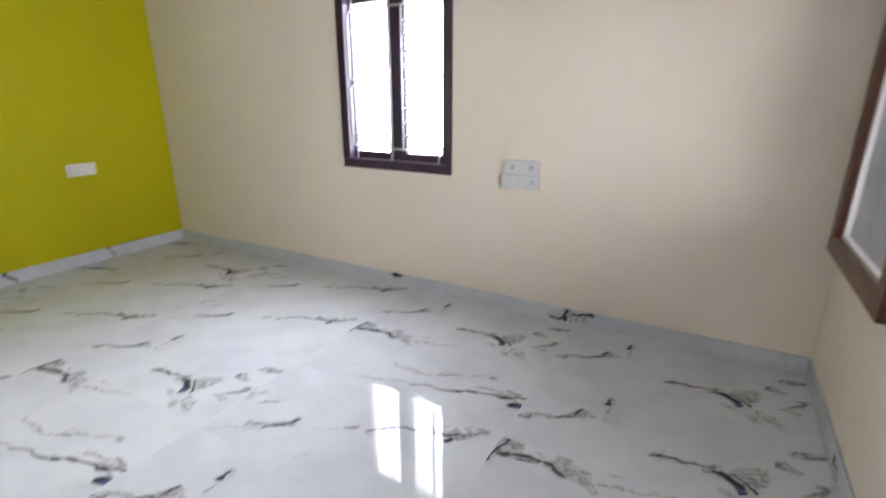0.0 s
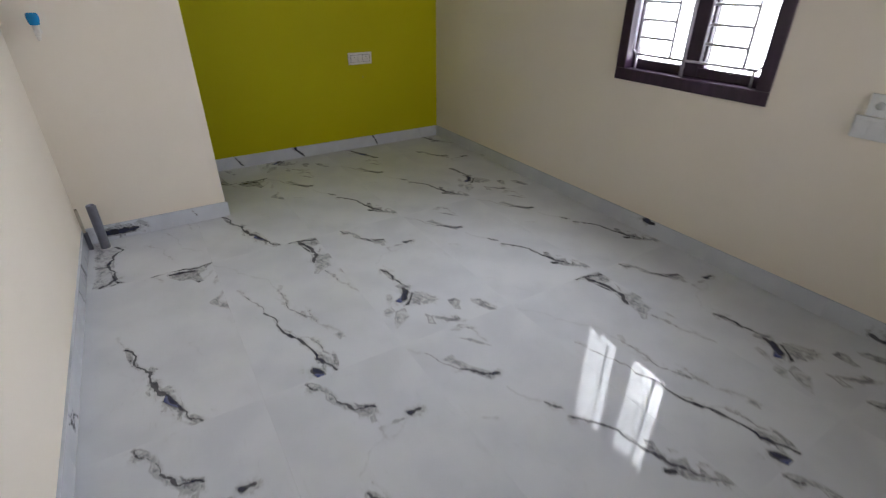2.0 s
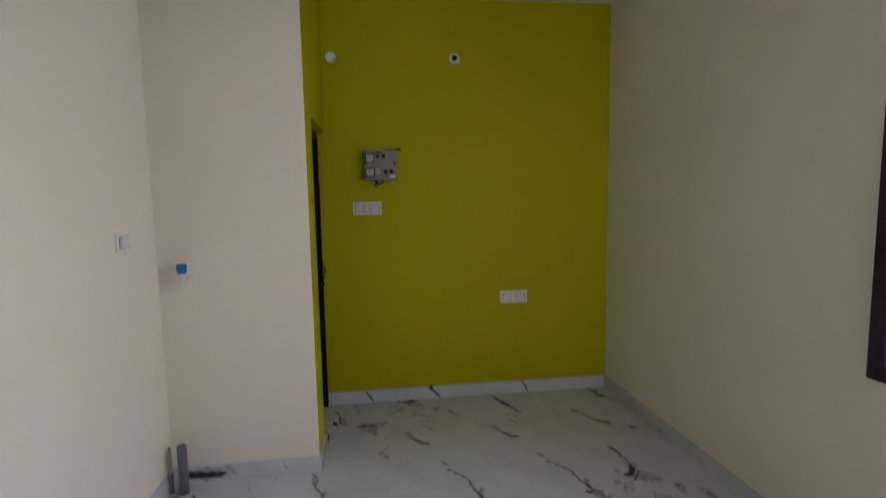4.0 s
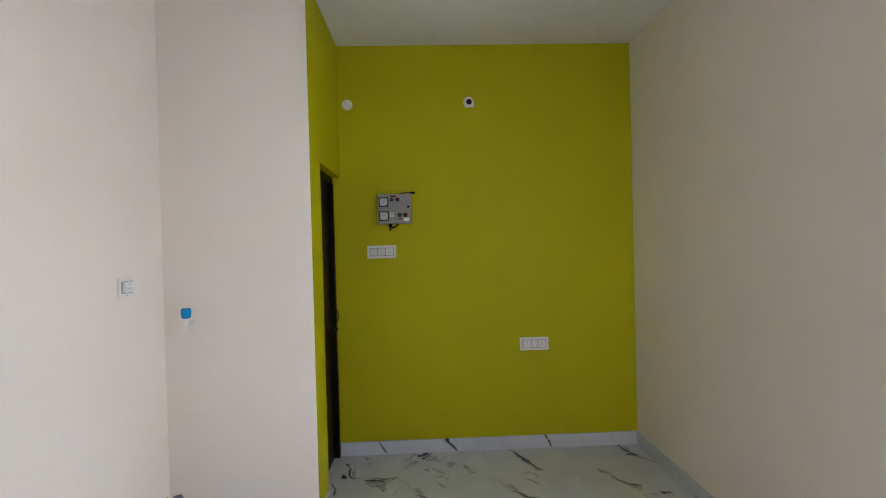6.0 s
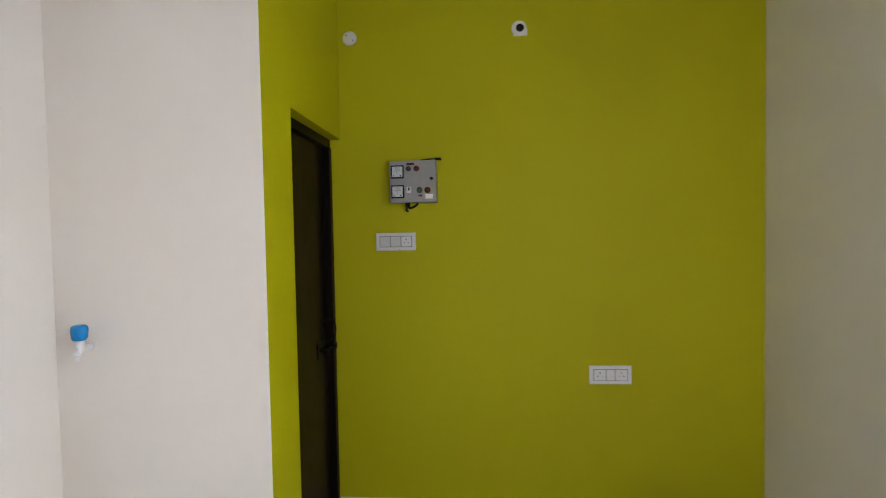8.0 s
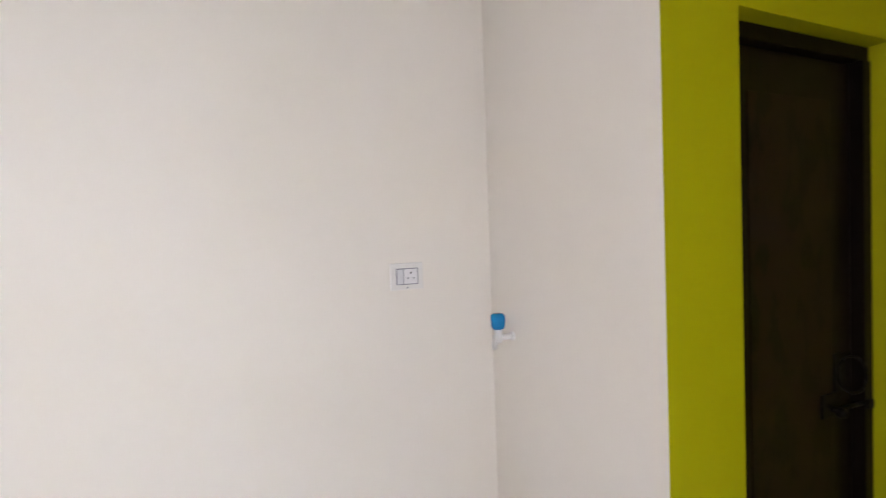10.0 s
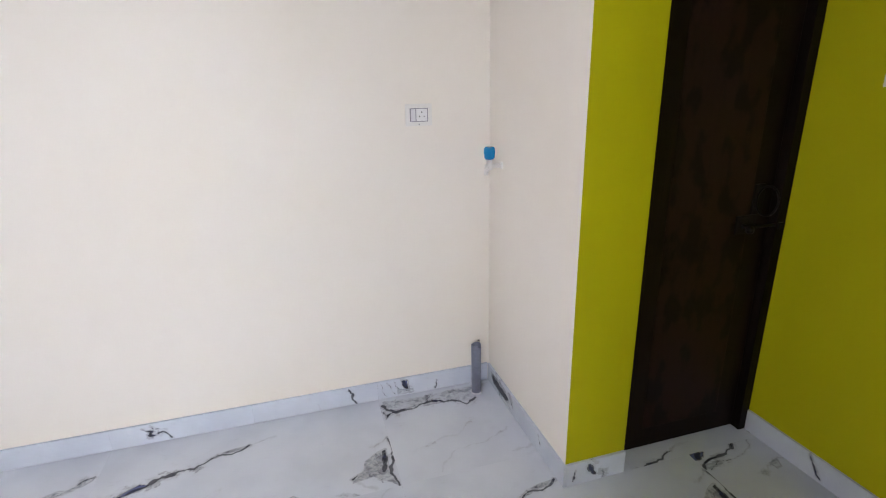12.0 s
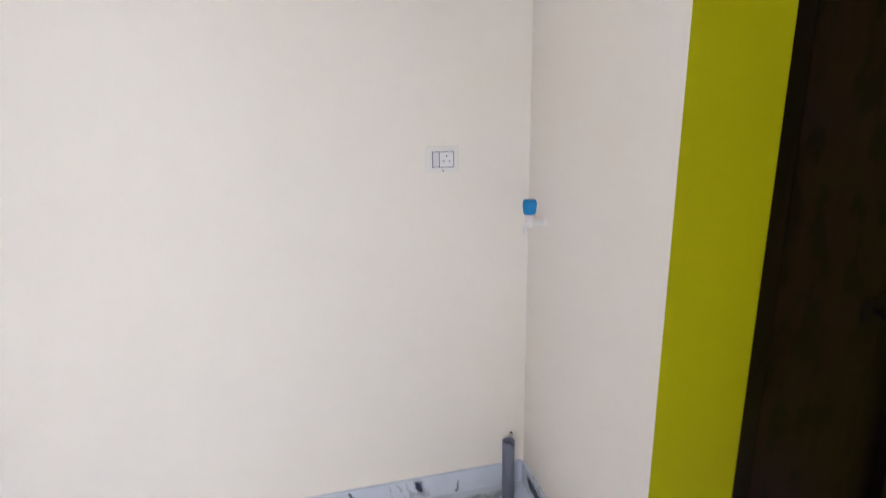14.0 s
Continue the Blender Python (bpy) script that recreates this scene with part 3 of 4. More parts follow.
def tap():
    x, y = -2.876, -1.016
    ob = thing("water_tap", (x, PIER_Y, 1.165), "white plastic wall tap with a bright blue handle", "tap")
    bm = bmesh.new()
    rod(bm, (x, PIER_Y, 1.176), (x, PIER_Y - 0.006, 1.176), 0.016, sides=20)
    rod(bm, (x, PIER_Y - 0.006, 1.176), (x, y - 0.018, 1.176), 0.0105, sides=16)
    rod(bm, (x, y, 1.160), (x, y, 1.208), 0.0135, sides=16)
    part("body", bm, TAPWHITE, ob)
    bm = bmesh.new()
    path_rod(bm, [(x, y - 0.004, 1.172), (x, y - 0.012, 1.164), (x, y - 0.015, 1.156)], 0.0115, 14)
    rod(bm, (x, y - 0.015, 1.158), (x, y - 0.015, 1.138), 0.0105, 0.0085, 14)
    part("spout", bm, TAPWHITE, ob)
    part("mouth", rod(bmesh.new(), (x, y - 0.015, 1.1375), (x, y - 0.015, 1.1395), 0.0062, sides=12), HOLE, ob)
    bm = bmesh.new()
    lathe(bm, [(0.014, 1.206), (0.0205, 1.208), (0.0240, 1.218), (0.0268, 1.236), (0.0268, 1.248), (0.0245, 1.257), (0.018, 1.2615), (0.006, 1.2605)], (x, y, 0), "Z", 8)
    handle = part("handle", bm, BLUE, ob, "bright blue eight-sided tap handle")
    for k in range(4):
        a = math.pi / 4 + k * math.pi / 2
        p = Vector((x + 0.0215 * math.cos(a), y + 0.0215 * math.sin(a), 0))
        part("grip", rod(bmesh.new(), p + Vector((0, 0, 1.214)), p + Vector((0, 0, 1.248)), 0.0034, sides=8), BLUE, handle)


def pipe():
    x, y = -2.922, -1.066
    ob = thing("drain_pipe", (x, y, 0.0), "open grey plastic drain pipe standing in the tiled corner", "pipe")
    bm = bmesh.new()
    r, t, h = 0.025, 0.0025, 0.277
    lathe(bm, [(r, -0.004), (r, h - 0.001), (r - 0.0006, h), (r - t + 0.0006, h), (r - t, h - 0.001), (r - t, 0.01)], (x, y, 0), "Z", 28)
    for v in bm.verts:
        if v.co.z > h - 0.02:
            a = math.atan2(v.co.y - y, v.co.x - x)
            v.co.z -= 0.004 * max(0.0, math.sin(a * 2 + 0.6)) + (0.010 if 0.1 < a < 0.7 else 0.0)
    part("tube", bm, PVC, ob)
    # black disc below the rim, painted-in shade for the tube's depth
    part("inside", rod(bmesh.new(), (x, y, 0.225), (x, y, 0.235), r - t, sides=20), HOLE, ob)
    part("mortar_ring", lathe(bmesh.new(), [(r + 0.006, 0.0), (r + 0.005, 0.003), (r, 0.005)], (x, y, 0), "Z", 20), GROUT, ob)
    ob = thing("conduit_pipe", (-2.996, -1.038, 0.0), "thin cream conduit stub in a grey sleeve beside the drain pipe", "pipe")
    bm = bmesh.new()
    path_rod(bm, [(-2.997, -1.040, 0.0), (-3.000, -1.034, 0.12), (-3.004, -1.022, 0.249)], 0.0080, 14)
    part("tube", bm, CONDUIT, ob)
    part("sleeve", rod(bmesh.new(), (-2.9965, -1.040, 0.0), (-2.9985, -1.037, 0.108), 0.0125, 0.0115, sides=14), PVC, ob, "grey plastic sleeve")
    # black cap on the solid stub, its colour stands for the shaded bore
    part("inside", rod(bmesh.new(), (-3.004, -1.022, 0.249), (-3.004, -1.022, 0.2505), 0.0058, sides=12), HOLE, ob)


def round_cover(name, x, z, label, hole):
    ob = fitted(name, (x, -0.0005, z), (1, 0, 0), (0, -1, 0), label, "ceiling rose" if hole else "junction box cover")
    bm = bmesh.new()
    lathe(bm, [(0.039, 0.0), (0.039, -0.005), (0.037, -0.008), (0.025, -0.0095), (0.002, -0.010)], (0, 0, 0), "Y", 28)
    for v in bm.verts:
        v.co.y = abs(v.co.y)
    bmesh.ops.recalc_face_normals(bm, faces=bm.faces)
    part("cover", bm, WHITE, ob)
    if hole:
        part("square_plate", boxed(-0.030, 0.042, 0.0, 0.006, -0.040, 0.0, bevel=0.004), WHITE, ob)
        part("opening", rod(bmesh.new(), (0.004, 0.006, 0), (0.004, 0.0115, 0), 0.021, sides=20), HOLE, ob)
        part("wire", rod(bmesh.new(), (0.0, 0.0115, 0.003), (0.006, 0.018, -0.004), 0.004), BLACK, ob)
    else:
        for dx, dz in ((-0.018, 0.014), (0.018, -0.014)):
            part("screw", rod(bmesh.new(), (dx, 0.008, dz), (dx, 0.0108, dz), 0.004, sides=10), GAP, ob)


east_window()
south_window()
door()
plate("switch_plate", (-1.916, -0.0005, 1.521), (1, 0, 0), (0, -1, 0), 0.216, 0.096, (("r", 1), ("r", 1), ("s", 1)),
      "white switch plate with an outlet under the grey control box", holes=((0.02, -0.043),))
plate("socket_plate", (-0.784, -0.0005, 0.796), (1, 0, 0), (0, -1, 0), 0.218, 0.098, (("s", 1), ("b", 0.7), ("s", 1)),
      "white double socket plate low on the green wall")
plate("socket_plate", (WEST + 0.0005, -1.296, 1.402), (0, 1, 0), (1, 0, 0), 0.120, 0.094, (("r", 0.6), ("s", 1.3)),
      "white single socket plate with a switch on cream wall", holes=((0.0, -0.040),), base=WARM)
ob = fitted("switchboard", (-0.0005, -3.560, 0.920), (0, -1, 0), (-1, 0, 0),
            "white two-row switchboard with a glossy cover on the cream wall", "electrical switch plate")
part("base", boxed(-0.098, 0.118, 0.0, 0.012, 0.002, 0.090, bevel=0.004), MISTY, ob)
part("base", boxed(-0.125, 0.122, 0.0, 0.011, -0.090, 0.0, bevel=0.004), MISTY, ob)
for cx in (-0.055, 0.065):
    k = part("knob", lathe(bmesh.new(), [(0.016, 0.012), (0.0155, 0.0145), (0.012, 0.0165), (0.001, 0.0168)], (cx, 0, 0.046), "Y", 20), DULL, ob)
    for v in k.data.vertices:
        v.co.y = abs(v.co.y)
for k in range(3):
    a = -0.112 + 0.050 * k
    part("blank", boxed(a + 0.001, a + 0.048, 0.011, 0.0135, -0.076, -0.016, bevel=0.001), MISTY, ob)
s5 = part("outlet", boxed(0.040, 0.108, 0.011, 0.0145, -0.078, -0.012, bevel=0.001), MISTY, ob)
socket_holes(s5, 0.074, -0.047, 0.0145, 0.0042)
for dx in (-0.010, 0.010):
    part("pin_hole", rod(bmesh.new(), (0.074 + dx, 0.013, -0.035), (0.074 + dx, 0.0151, -0.035), 0.0028, sides=8), HOLE, s5)
part("cover_strip", boxed(0.0, 0.085, 0.012, 0.0150, 0.074, 0.082, bevel=0.001), MISTY, ob)
control_box()
tap()
pipe()
round_cover("junction_cover", -2.145, 2.622, "white round junction cover with two screws on green wall", False)
round_cover("light_point", -1.238, 2.630, "white round light point with dark opening on green wall", True)
ob = fitted("wall_plug", (-0.766, -0.0002, 0.637), (1, 0, 0), (0, -1, 0), "small dark screw plug in green wall under the sockets", "wall plug")
part("plug", rod(bmesh.new(), (0, 0, 0), (0, 0.002, 0), 0.0045, sides=10), GAP, ob)


# ---- veined tiles ----
# A print is a list of strokes on a tile: (kind, strength, reach, points across and down from the far left corner).
PRINTS = {
    "swoosh_star": [
        ("v", 0.86, 0.020, (0.165, 0.015), (0.216, 0.089), (0.234, 0.163)), ("v", 0.98, 0.022, (0.234, 0.163), (0.276, 0.235), (0.350, 0.261)),
        ("c", 0.9, 0.045, (0.27, 0.25), (0.34, 0.28)), ("v", 0.68, 0.014, (0.31, 0.29), (0.328, 0.42), (0.435, 0.365)),
        ("v", 1.0, 0.024, (0.443, 0.351), (0.487, 0.354)), ("c", 0.6, 0.05, (0.40, 0.37), (0.47, 0.36)),
        ("v", 0.66, 0.016, (0.325, 0.40), (0.24, 0.45), (0.188, 0.50), (0.182, 0.57)),
        ("v", 0.96, 0.022, (0.183, 0.571), (0.205, 0.64), (0.199, 0.696), (0.215, 0.76)), ("v", 1.06, 0.034, (0.205, 0.80), (0.185, 0.86), (0.165, 0.89)),
        ("c", 1.0, 0.085, (0.12, 0.90), (0.20, 0.88), (0.27, 0.93)), ("v", 0.74, 0.022, (0.22, 0.86), (0.26, 0.93), (0.279, 0.999)),
        ("c", 0.9, 0.035, (0.350, 1.045), (0.360, 1.052)), ("v", 0.80, 0.020, (0.345, 1.04), (0.362, 1.06)),
        ("v", 0.84, 0.020, (0.455, 1.060), (0.49, 1.12), (0.520, 1.188)), ("c", 0.7, 0.04, (0.46, 1.07), (0.52, 1.16)),
        ("v", 0.78, 0.017, (0.188, 1.058), (0.280, 1.165), (0.340, 1.20)), ("c", 0.7, 0.05, (0.24, 1.13), (0.34, 1.18)),
        ("v", 0.76, 0.018, (0.254, -0.02), (0.33, -0.05))],
    "long_double": [
        ("v", 0.98, 0.026, (0.440, 0.0), (0.50, 0.012), (0.590, 0.036)), ("c", 1.0, 0.06, (0.50, 0.03), (0.55, 0.10)),
        ("v", 1.0, 0.026, (0.49, 0.02), (0.528, 0.13), (0.528, 0.186), (0.494, 0.30)), ("c", 0.8, 0.05, (0.52, 0.2), (0.51, 0.38)),
        ("v", 0.84, 0.016, (0.494, 0.30), (0.498, 0.40), (0.578, 0.611), (0.60, 0.70)), ("v", 0.78, 0.018, (0.59, 0.28), (0.60, 0.50)),
        ("v", 0.68, 0.015, (0.0, 0.04), (0.054, 0.095), (0.174, 0.300), (0.243, 0.471)), ("v", 0.86, 0.018, (0.243, 0.471), (0.244, 0.639), (0.322, 0.794)),
        ("v", 0.80, 0.016, (0.322, 0.794), (0.343, 0.890), (0.395, 0.99)), ("c", 0.6, 0.05, (0.24, 0.60), (0.33, 0.80)),
        ("v", 0.88, 0.014, (0.06, 0.38), (0.081, 0.45), (0.132, 0.648)), ("v", 1.02, 0.018, (0.132, 0.648), (0.174, 0.847), (0.252, 1.050), (0.296, 1.20)),
        ("v", 0.86, 0.013, (0.16, 0.72), (0.215, 0.90), (0.285, 1.06), (0.308, 1.18)), ("c", 0.8, 0.045, (0.20, 0.92), (0.28, 1.12)),
        ("v", 1.05, 0.030, (0.215, 1.155), (0.238, 1.180))],
    "wedge": [
        ("v", 1.0, 0.018, (0.30, 0.008), (0.45, 0.004), (0.60, 0.008)), ("v", 1.0, 0.028, (0.40, 0.035), (0.50, 0.055)), ("c", 1.0, 0.075, (0.42, 0.06), (0.53, 0.09)),
        ("v", 0.82, 0.018, (0.439, 0.105), (0.523, 0.178), (0.586, 0.10)), ("v", 0.74, 0.018, (0.31, 0.02), (0.34, 0.09)),
        ("c", 0.9, 0.045, (0.55, 0.42), (0.60, 0.46)), ("v", 0.78, 0.014, (0.539, 0.418), (0.598, 0.345)), ("v", 0.78, 0.014, (0.545, 0.43), (0.598, 0.52)),
        ("v", 0.76, 0.014, (0.13, 0.50), (0.156, 0.61)), ("v", 0.96, 0.020, (0.156, 0.610), (0.194, 0.756), (0.247, 0.901)),
        ("v", 1.06, 0.030, (0.247, 0.90), (0.272, 0.975)), ("v", 0.95, 0.020, (0.272, 0.97), (0.320, 1.08), (0.350, 1.17)),
        ("c", 0.8, 0.05, (0.22, 0.95), (0.36, 1.16)), ("v", 0.92, 0.022, (0.34, 1.15), (0.385, 1.195)), ("v", 0.62, 0.014, (0.40, 0.70), (0.44, 0.82))],
    "diagonal": [
        ("v", 0.70, 0.016, (0.0, 0.03), (0.054, 0.095)), ("v", 0.90, 0.020, (0.054, 0.095), (0.158, 0.274)), ("v", 0.96, 0.024, (0.158, 0.274), (0.20, 0.33), (0.256, 0.36)),
        ("c", 0.7, 0.045, (0.10, 0.20), (0.22, 0.35)), ("v", 0.80, 0.014, (0.237, 0.434), (0.266, 0.520), (0.30, 0.56)), ("v", 0.96, 0.018, (0.31, 0.57), (0.344, 0.623)),
        ("v", 0.80, 0.014, (0.062, 0.51), (0.115, 0.542)), ("v", 0.94, 0.020, (0.34, 0.67), (0.40, 0.74), (0.446, 0.812), (0.455, 0.90)),
        ("v", 1.02, 0.026, (0.455, 0.90), (0.48, 0.98), (0.510, 1.028)), ("v", 0.86, 0.018, (0.510, 1.028), (0.55, 1.10), (0.60, 1.15)),
        ("c", 0.9, 0.055, (0.44, 0.85), (0.54, 1.06)), ("c", 0.8, 0.045, (0.25, 0.01), (0.32, 0.06)), ("v", 0.72, 0.015, (0.25, 0.0), (0.317, 0.022), (0.330, 0.17)),
        ("v", 0.62, 0.013, (0.036, 0.943), (0.117, 1.059), (0.154, 1.166))],
    "corner": [
        ("v", 0.98, 0.022, (0.136, 0.72), (0.175, 0.78), (0.10, 0.92), (0.127, 1.04)), ("v", 1.02, 0.026, (0.127, 1.05), (0.13, 1.13), (0.06, 1.185)),
        ("c", 1.0, 0.075, (0.05, 0.80), (0.09, 0.95), (0.05, 1.10), (0.11, 1.18)), ("v", 0.86, 0.02, (0.03, 0.92), (0.09, 0.96)), ("v", 0.90, 0.018, (0.11, 1.19), (0.16, 1.192)),
        ("v", 0.72, 0.014, (0.40, 0.66), (0.465, 0.808), (0.480, 0.946), (0.579, 1.025)), ("v", 0.78, 0.015, (0.538, 0.566), (0.555, 0.697)),
        ("c", 0.5, 0.06, (0.38, 0.72), (0.46, 0.78)), ("v", 0.66, 0.014, (0.30, 0.80), (0.38, 0.90), (0.42, 1.10))],
}
LAYOUT = [  # rows from the green wall to the south, columns from west to east
    ["diagonal", "long_double", "swoosh_star", "wedge", "diagonal"],
    ["corner", "wedge", "diagonal", "diagonal", "swoosh_star"],
    ["wedge", "long_double", "swoosh_star", "diagonal", "diagonal"],
    ["swoosh_star", "swoosh_star", "diagonal", "long_double", "swoosh_star"],
    ["diagonal", "wedge", "long_double", "swoosh_star", "swoosh_star"],
]


WASHES = {}


def wash(print_name, strength, *outline):
    """A grey facet printed on a tile: its outline, points across and down from the far left corner; above 1 it is ink."""
    WASHES.setdefault(print_name, []).append((strength, outline))


wash("wedge", .70, (0.366, 0.027), (0.506, 0.03), (0.608, -0.003), (0.518, 0.099), (0.533, 0.188), (0.506, 0.184), (0.473, 0.138), (0.42, 0.126), (0.377, 0.06))
wash("wedge", .98, (0.369, 0.022), (0.463, 0.032), (0.507, 0.044), (0.427, 0.051), (0.378, 0.048))
wash("wedge", 1.0, (0.474, 0.132), (0.522, 0.188), (0.505, 0.196))
wash("wedge", .62, (0.524, 0.418), (0.609, 0.34), (0.597, 0.381), (0.562, 0.429), (0.607, 0.462), (0.609, 0.524), (0.562, 0.491))
wash("wedge", .50, (0.564, 0.226), (0.602, 0.163), (0.605, 0.218), (0.572, 0.268))
wash("wedge", .85, (0.156, 0.616), (0.176, 0.646), (0.183, 0.691), (0.173, 0.73), (0.162, 0.687))
wash("wedge", .95, (0.186, 0.709), (0.2, 0.738), (0.208, 0.778), (0.191, 0.76))
wash("wedge", .60, (0.243, 0.878), (0.262, 0.9), (0.281, 0.955), (0.296, 0.971), (0.293, 1.006), (0.268, 0.971), (0.248, 0.927))
wash("wedge", 1.15, (0.266, 1.02), (0.282, 0.972), (0.299, 1.0), (0.313, 1.042), (0.333, 1.093), (0.346, 1.13), (0.319, 1.091), (0.288, 1.057))
wash("wedge", .68, (0.328, 1.137), (0.365, 1.144), (0.384, 1.175), (0.391, 1.209), (0.369, 1.219), (0.344, 1.205), (0.356, 1.188), (0.335, 1.157))
wash("wedge", .60, (0.315, 1.154), (0.359, 1.19), (0.348, 1.207))
wash("corner", .48, (0.019, 0.598), (0.121, 0.709), (0.155, 0.778), (0.125, 0.883), (0.126, 1.014), (0.109, 1.099), (0.173, 1.189), (0.091, 1.19), (0.023, 1.18), (0.039, 1.043), (0.031, 0.827))
wash("corner", 1.0, (0.11, 1.018), (0.125, 1.095), (0.137, 1.155), (0.173, 1.189), (0.132, 1.184), (0.107, 1.097))
wash("corner", .85, (0.033, 0.958), (0.043, 0.929), (0.092, 0.965), (0.057, 0.986))
wash("long_double", .60, (0.44, -0.003), (0.555, -0.003), (0.605, 0.01), (0.606, 0.114), (0.544, 0.11), (0.538, 0.171), (0.516, 0.174), (0.49, 0.094), (0.482, 0.031))
wash("long_double", 1.0, (0.483, 0.039), (0.521, 0.161), (0.509, 0.186), (0.493, 0.12))
wash("long_double", .90, (0.457, -0.002), (0.545, 0.008), (0.508, 0.038))
wash("long_double", .55, (0.511, 0.202), (0.546, 0.239), (0.625, 0.239), (0.622, 0.285), (0.58, 0.306), (0.57, 0.388), (0.527, 0.39), (0.475, 0.429), (0.457, 0.417), (0.501, 0.332), (0.491, 0.282))
wash("long_double", .60, (0.589, 0.428), (0.608, 0.447), (0.614, 0.533), (0.581, 0.465))
wash("long_double", .50, (0.262, 0.437), (0.278, 0.453), (0.259, 0.491), (0.235, 0.495))
wash("long_double", 1.15, (0.213, 1.128), (0.237, 1.151), (0.248, 1.188), (0.249, 1.219), (0.217, 1.215), (0.202, 1.176))
wash("long_double", .70, (0.241, 1.073), (0.27, 1.074), (0.271, 1.123), (0.239, 1.124))
wash("long_double", .62, (0.364, 0.971), (0.391, 0.969), (0.41, 0.99), (0.381, 1.018), (0.371, 0.994))
wash("long_double", .52, (0.339, 0.874), (0.38, 0.889), (0.384, 0.922), (0.348, 0.924))
wash("long_double", .42, (0.288, 1.072), (0.301, 1.142), (0.304, 1.207), (0.276, 1.197), (0.27, 1.09))
wash("swoosh_star", 1.15, (0.196, 0.816), (0.228, 0.823), (0.171, 0.895), (0.136, 0.914), (0.111, 0.882), (0.153, 0.867))
wash("swoosh_star", .95, (0.164, 0.92), (0.228, 0.848), (0.229, 0.872), (0.165, 0.954), (0.137, 0.937))
wash("swoosh_star", .52, (0.098, 0.805), (0.132, 0.813), (0.124, 0.856), (0.082, 0.898), (0.08, 0.952), (0.034, 0.997), (0.018, 0.967), (0.033, 0.923), (0.062, 0.914))
wash("swoosh_star", .60, (0.219, 0.866), (0.232, 0.944), (0.302, 0.963), (0.275, 0.998), (0.211, 0.982), (0.168, 0.961))
wash("swoosh_star", .50, (0.081, 0.963), (0.133, 0.957), (0.124, 1.032), (0.061, 1.074), (0.027, 1.083), (0.04, 1.032))
wash("swoosh_star", .70, (0.348, 1.008), (0.39, 1.011), (0.401, 1.046), (0.373, 1.074), (0.362, 1.111), (0.338, 1.092), (0.339, 1.054))
wash("swoosh_star", .78, (0.442, 1.071), (0.494, 1.085), (0.489, 1.15), (0.515, 1.199), (0.479, 1.193), (0.458, 1.137))
wash("swoosh_star", .52, (0.195, 1.048), (0.214, 1.086), (0.2, 1.148), (0.172, 1.122), (0.189, 1.086))
wash("swoosh_star", .80, (0.219, 1.078), (0.286, 1.15), (0.322, 1.182), (0.274, 1.168), (0.228, 1.115))
wash("diagonal", .58, (0.236, 0.019), (0.274, 0.018), (0.294, 0.044), (0.26, 0.048))
wash("diagonal", .72, (0.23, 0.076), (0.284, 0.118), (0.33, 0.205), (0.286, 0.16))
wash("swoosh_star", .82, (0.186, 0.554), (0.202, 0.585), (0.217, 0.695), (0.189, 0.711), (0.182, 0.614))
wash("swoosh_star", .70, (0.172, 0.758), (0.225, 0.752), (0.243, 0.82), (0.213, 0.839), (0.191, 0.807))
wash("swoosh_star", .66, (0.158, 0.015), (0.18, 0.017), (0.213, 0.055), (0.232, 0.081), (0.232, 0.143), (0.241, 0.178), (0.275, 0.208), (0.274, 0.227), (0.249, 0.216), (0.219, 0.165), (0.204, 0.126), (0.212, 0.104), (0.197, 0.067), (0.169, 0.036))
wash("swoosh_star", .80, (0.278, 0.211), (0.35, 0.257), (0.316, 0.287), (0.289, 0.271), (0.267, 0.239))
wash("swoosh_star", 1.0, (0.287, 0.2), (0.301, 0.221), (0.355, 0.247), (0.344, 0.26), (0.293, 0.229))
wash("swoosh_star", 1.12, (0.433, 0.336), (0.453, 0.339), (0.469, 0.358), (0.444, 0.371), (0.438, 0.355))
wash("swoosh_star", 1.05, (0.475, 0.343), (0.493, 0.35), (0.478, 0.36))
wash("swoosh_star", .44, (0.388, 0.352), (0.43, 0.369), (0.365, 0.372), (0.338, 0.382), (0.321, 0.389), (0.315, 0.353), (0.361, 0.36))
wash("swoosh_star", .50, (0.313, 0.295), (0.335, 0.29), (0.325, 0.327), (0.306, 0.324))
wash("diagonal", .62, (0.093, 0.167), (0.149, 0.167), (0.152, 0.198), (0.182, 0.269), (0.232, 0.338), (0.252, 0.373), (0.206, 0.374), (0.177, 0.316), (0.146, 0.259))
wash("diagonal", .78, (0.491, 0.883), (0.513, 0.902), (0.5, 0.935), (0.489, 0.973), (0.524, 0.994), (0.553, 1.006), (0.529, 1.038), (0.531, 1.073), (0.539, 1.111), (0.512, 1.085), (0.481, 1.057), (0.473, 1.021), (0.468, 0.975), (0.459, 0.944), (0.462, 0.912))
wash("diagonal", .98, (0.449, 0.989), (0.484, 1.013), (0.48, 1.037), (0.445, 1.021), (0.435, 1.003))
wash("diagonal", 1.12, (0.477, 0.919), (0.484, 0.939), (0.469, 0.976), (0.462, 0.949))
wash("diagonal", .70, (0.44, 0.816), (0.46, 0.836), (0.461, 0.884), (0.44, 0.858))
wash("diagonal", .60, (0.525, 0.945), (0.543, 0.959), (0.546, 0.979), (0.521, 0.966))


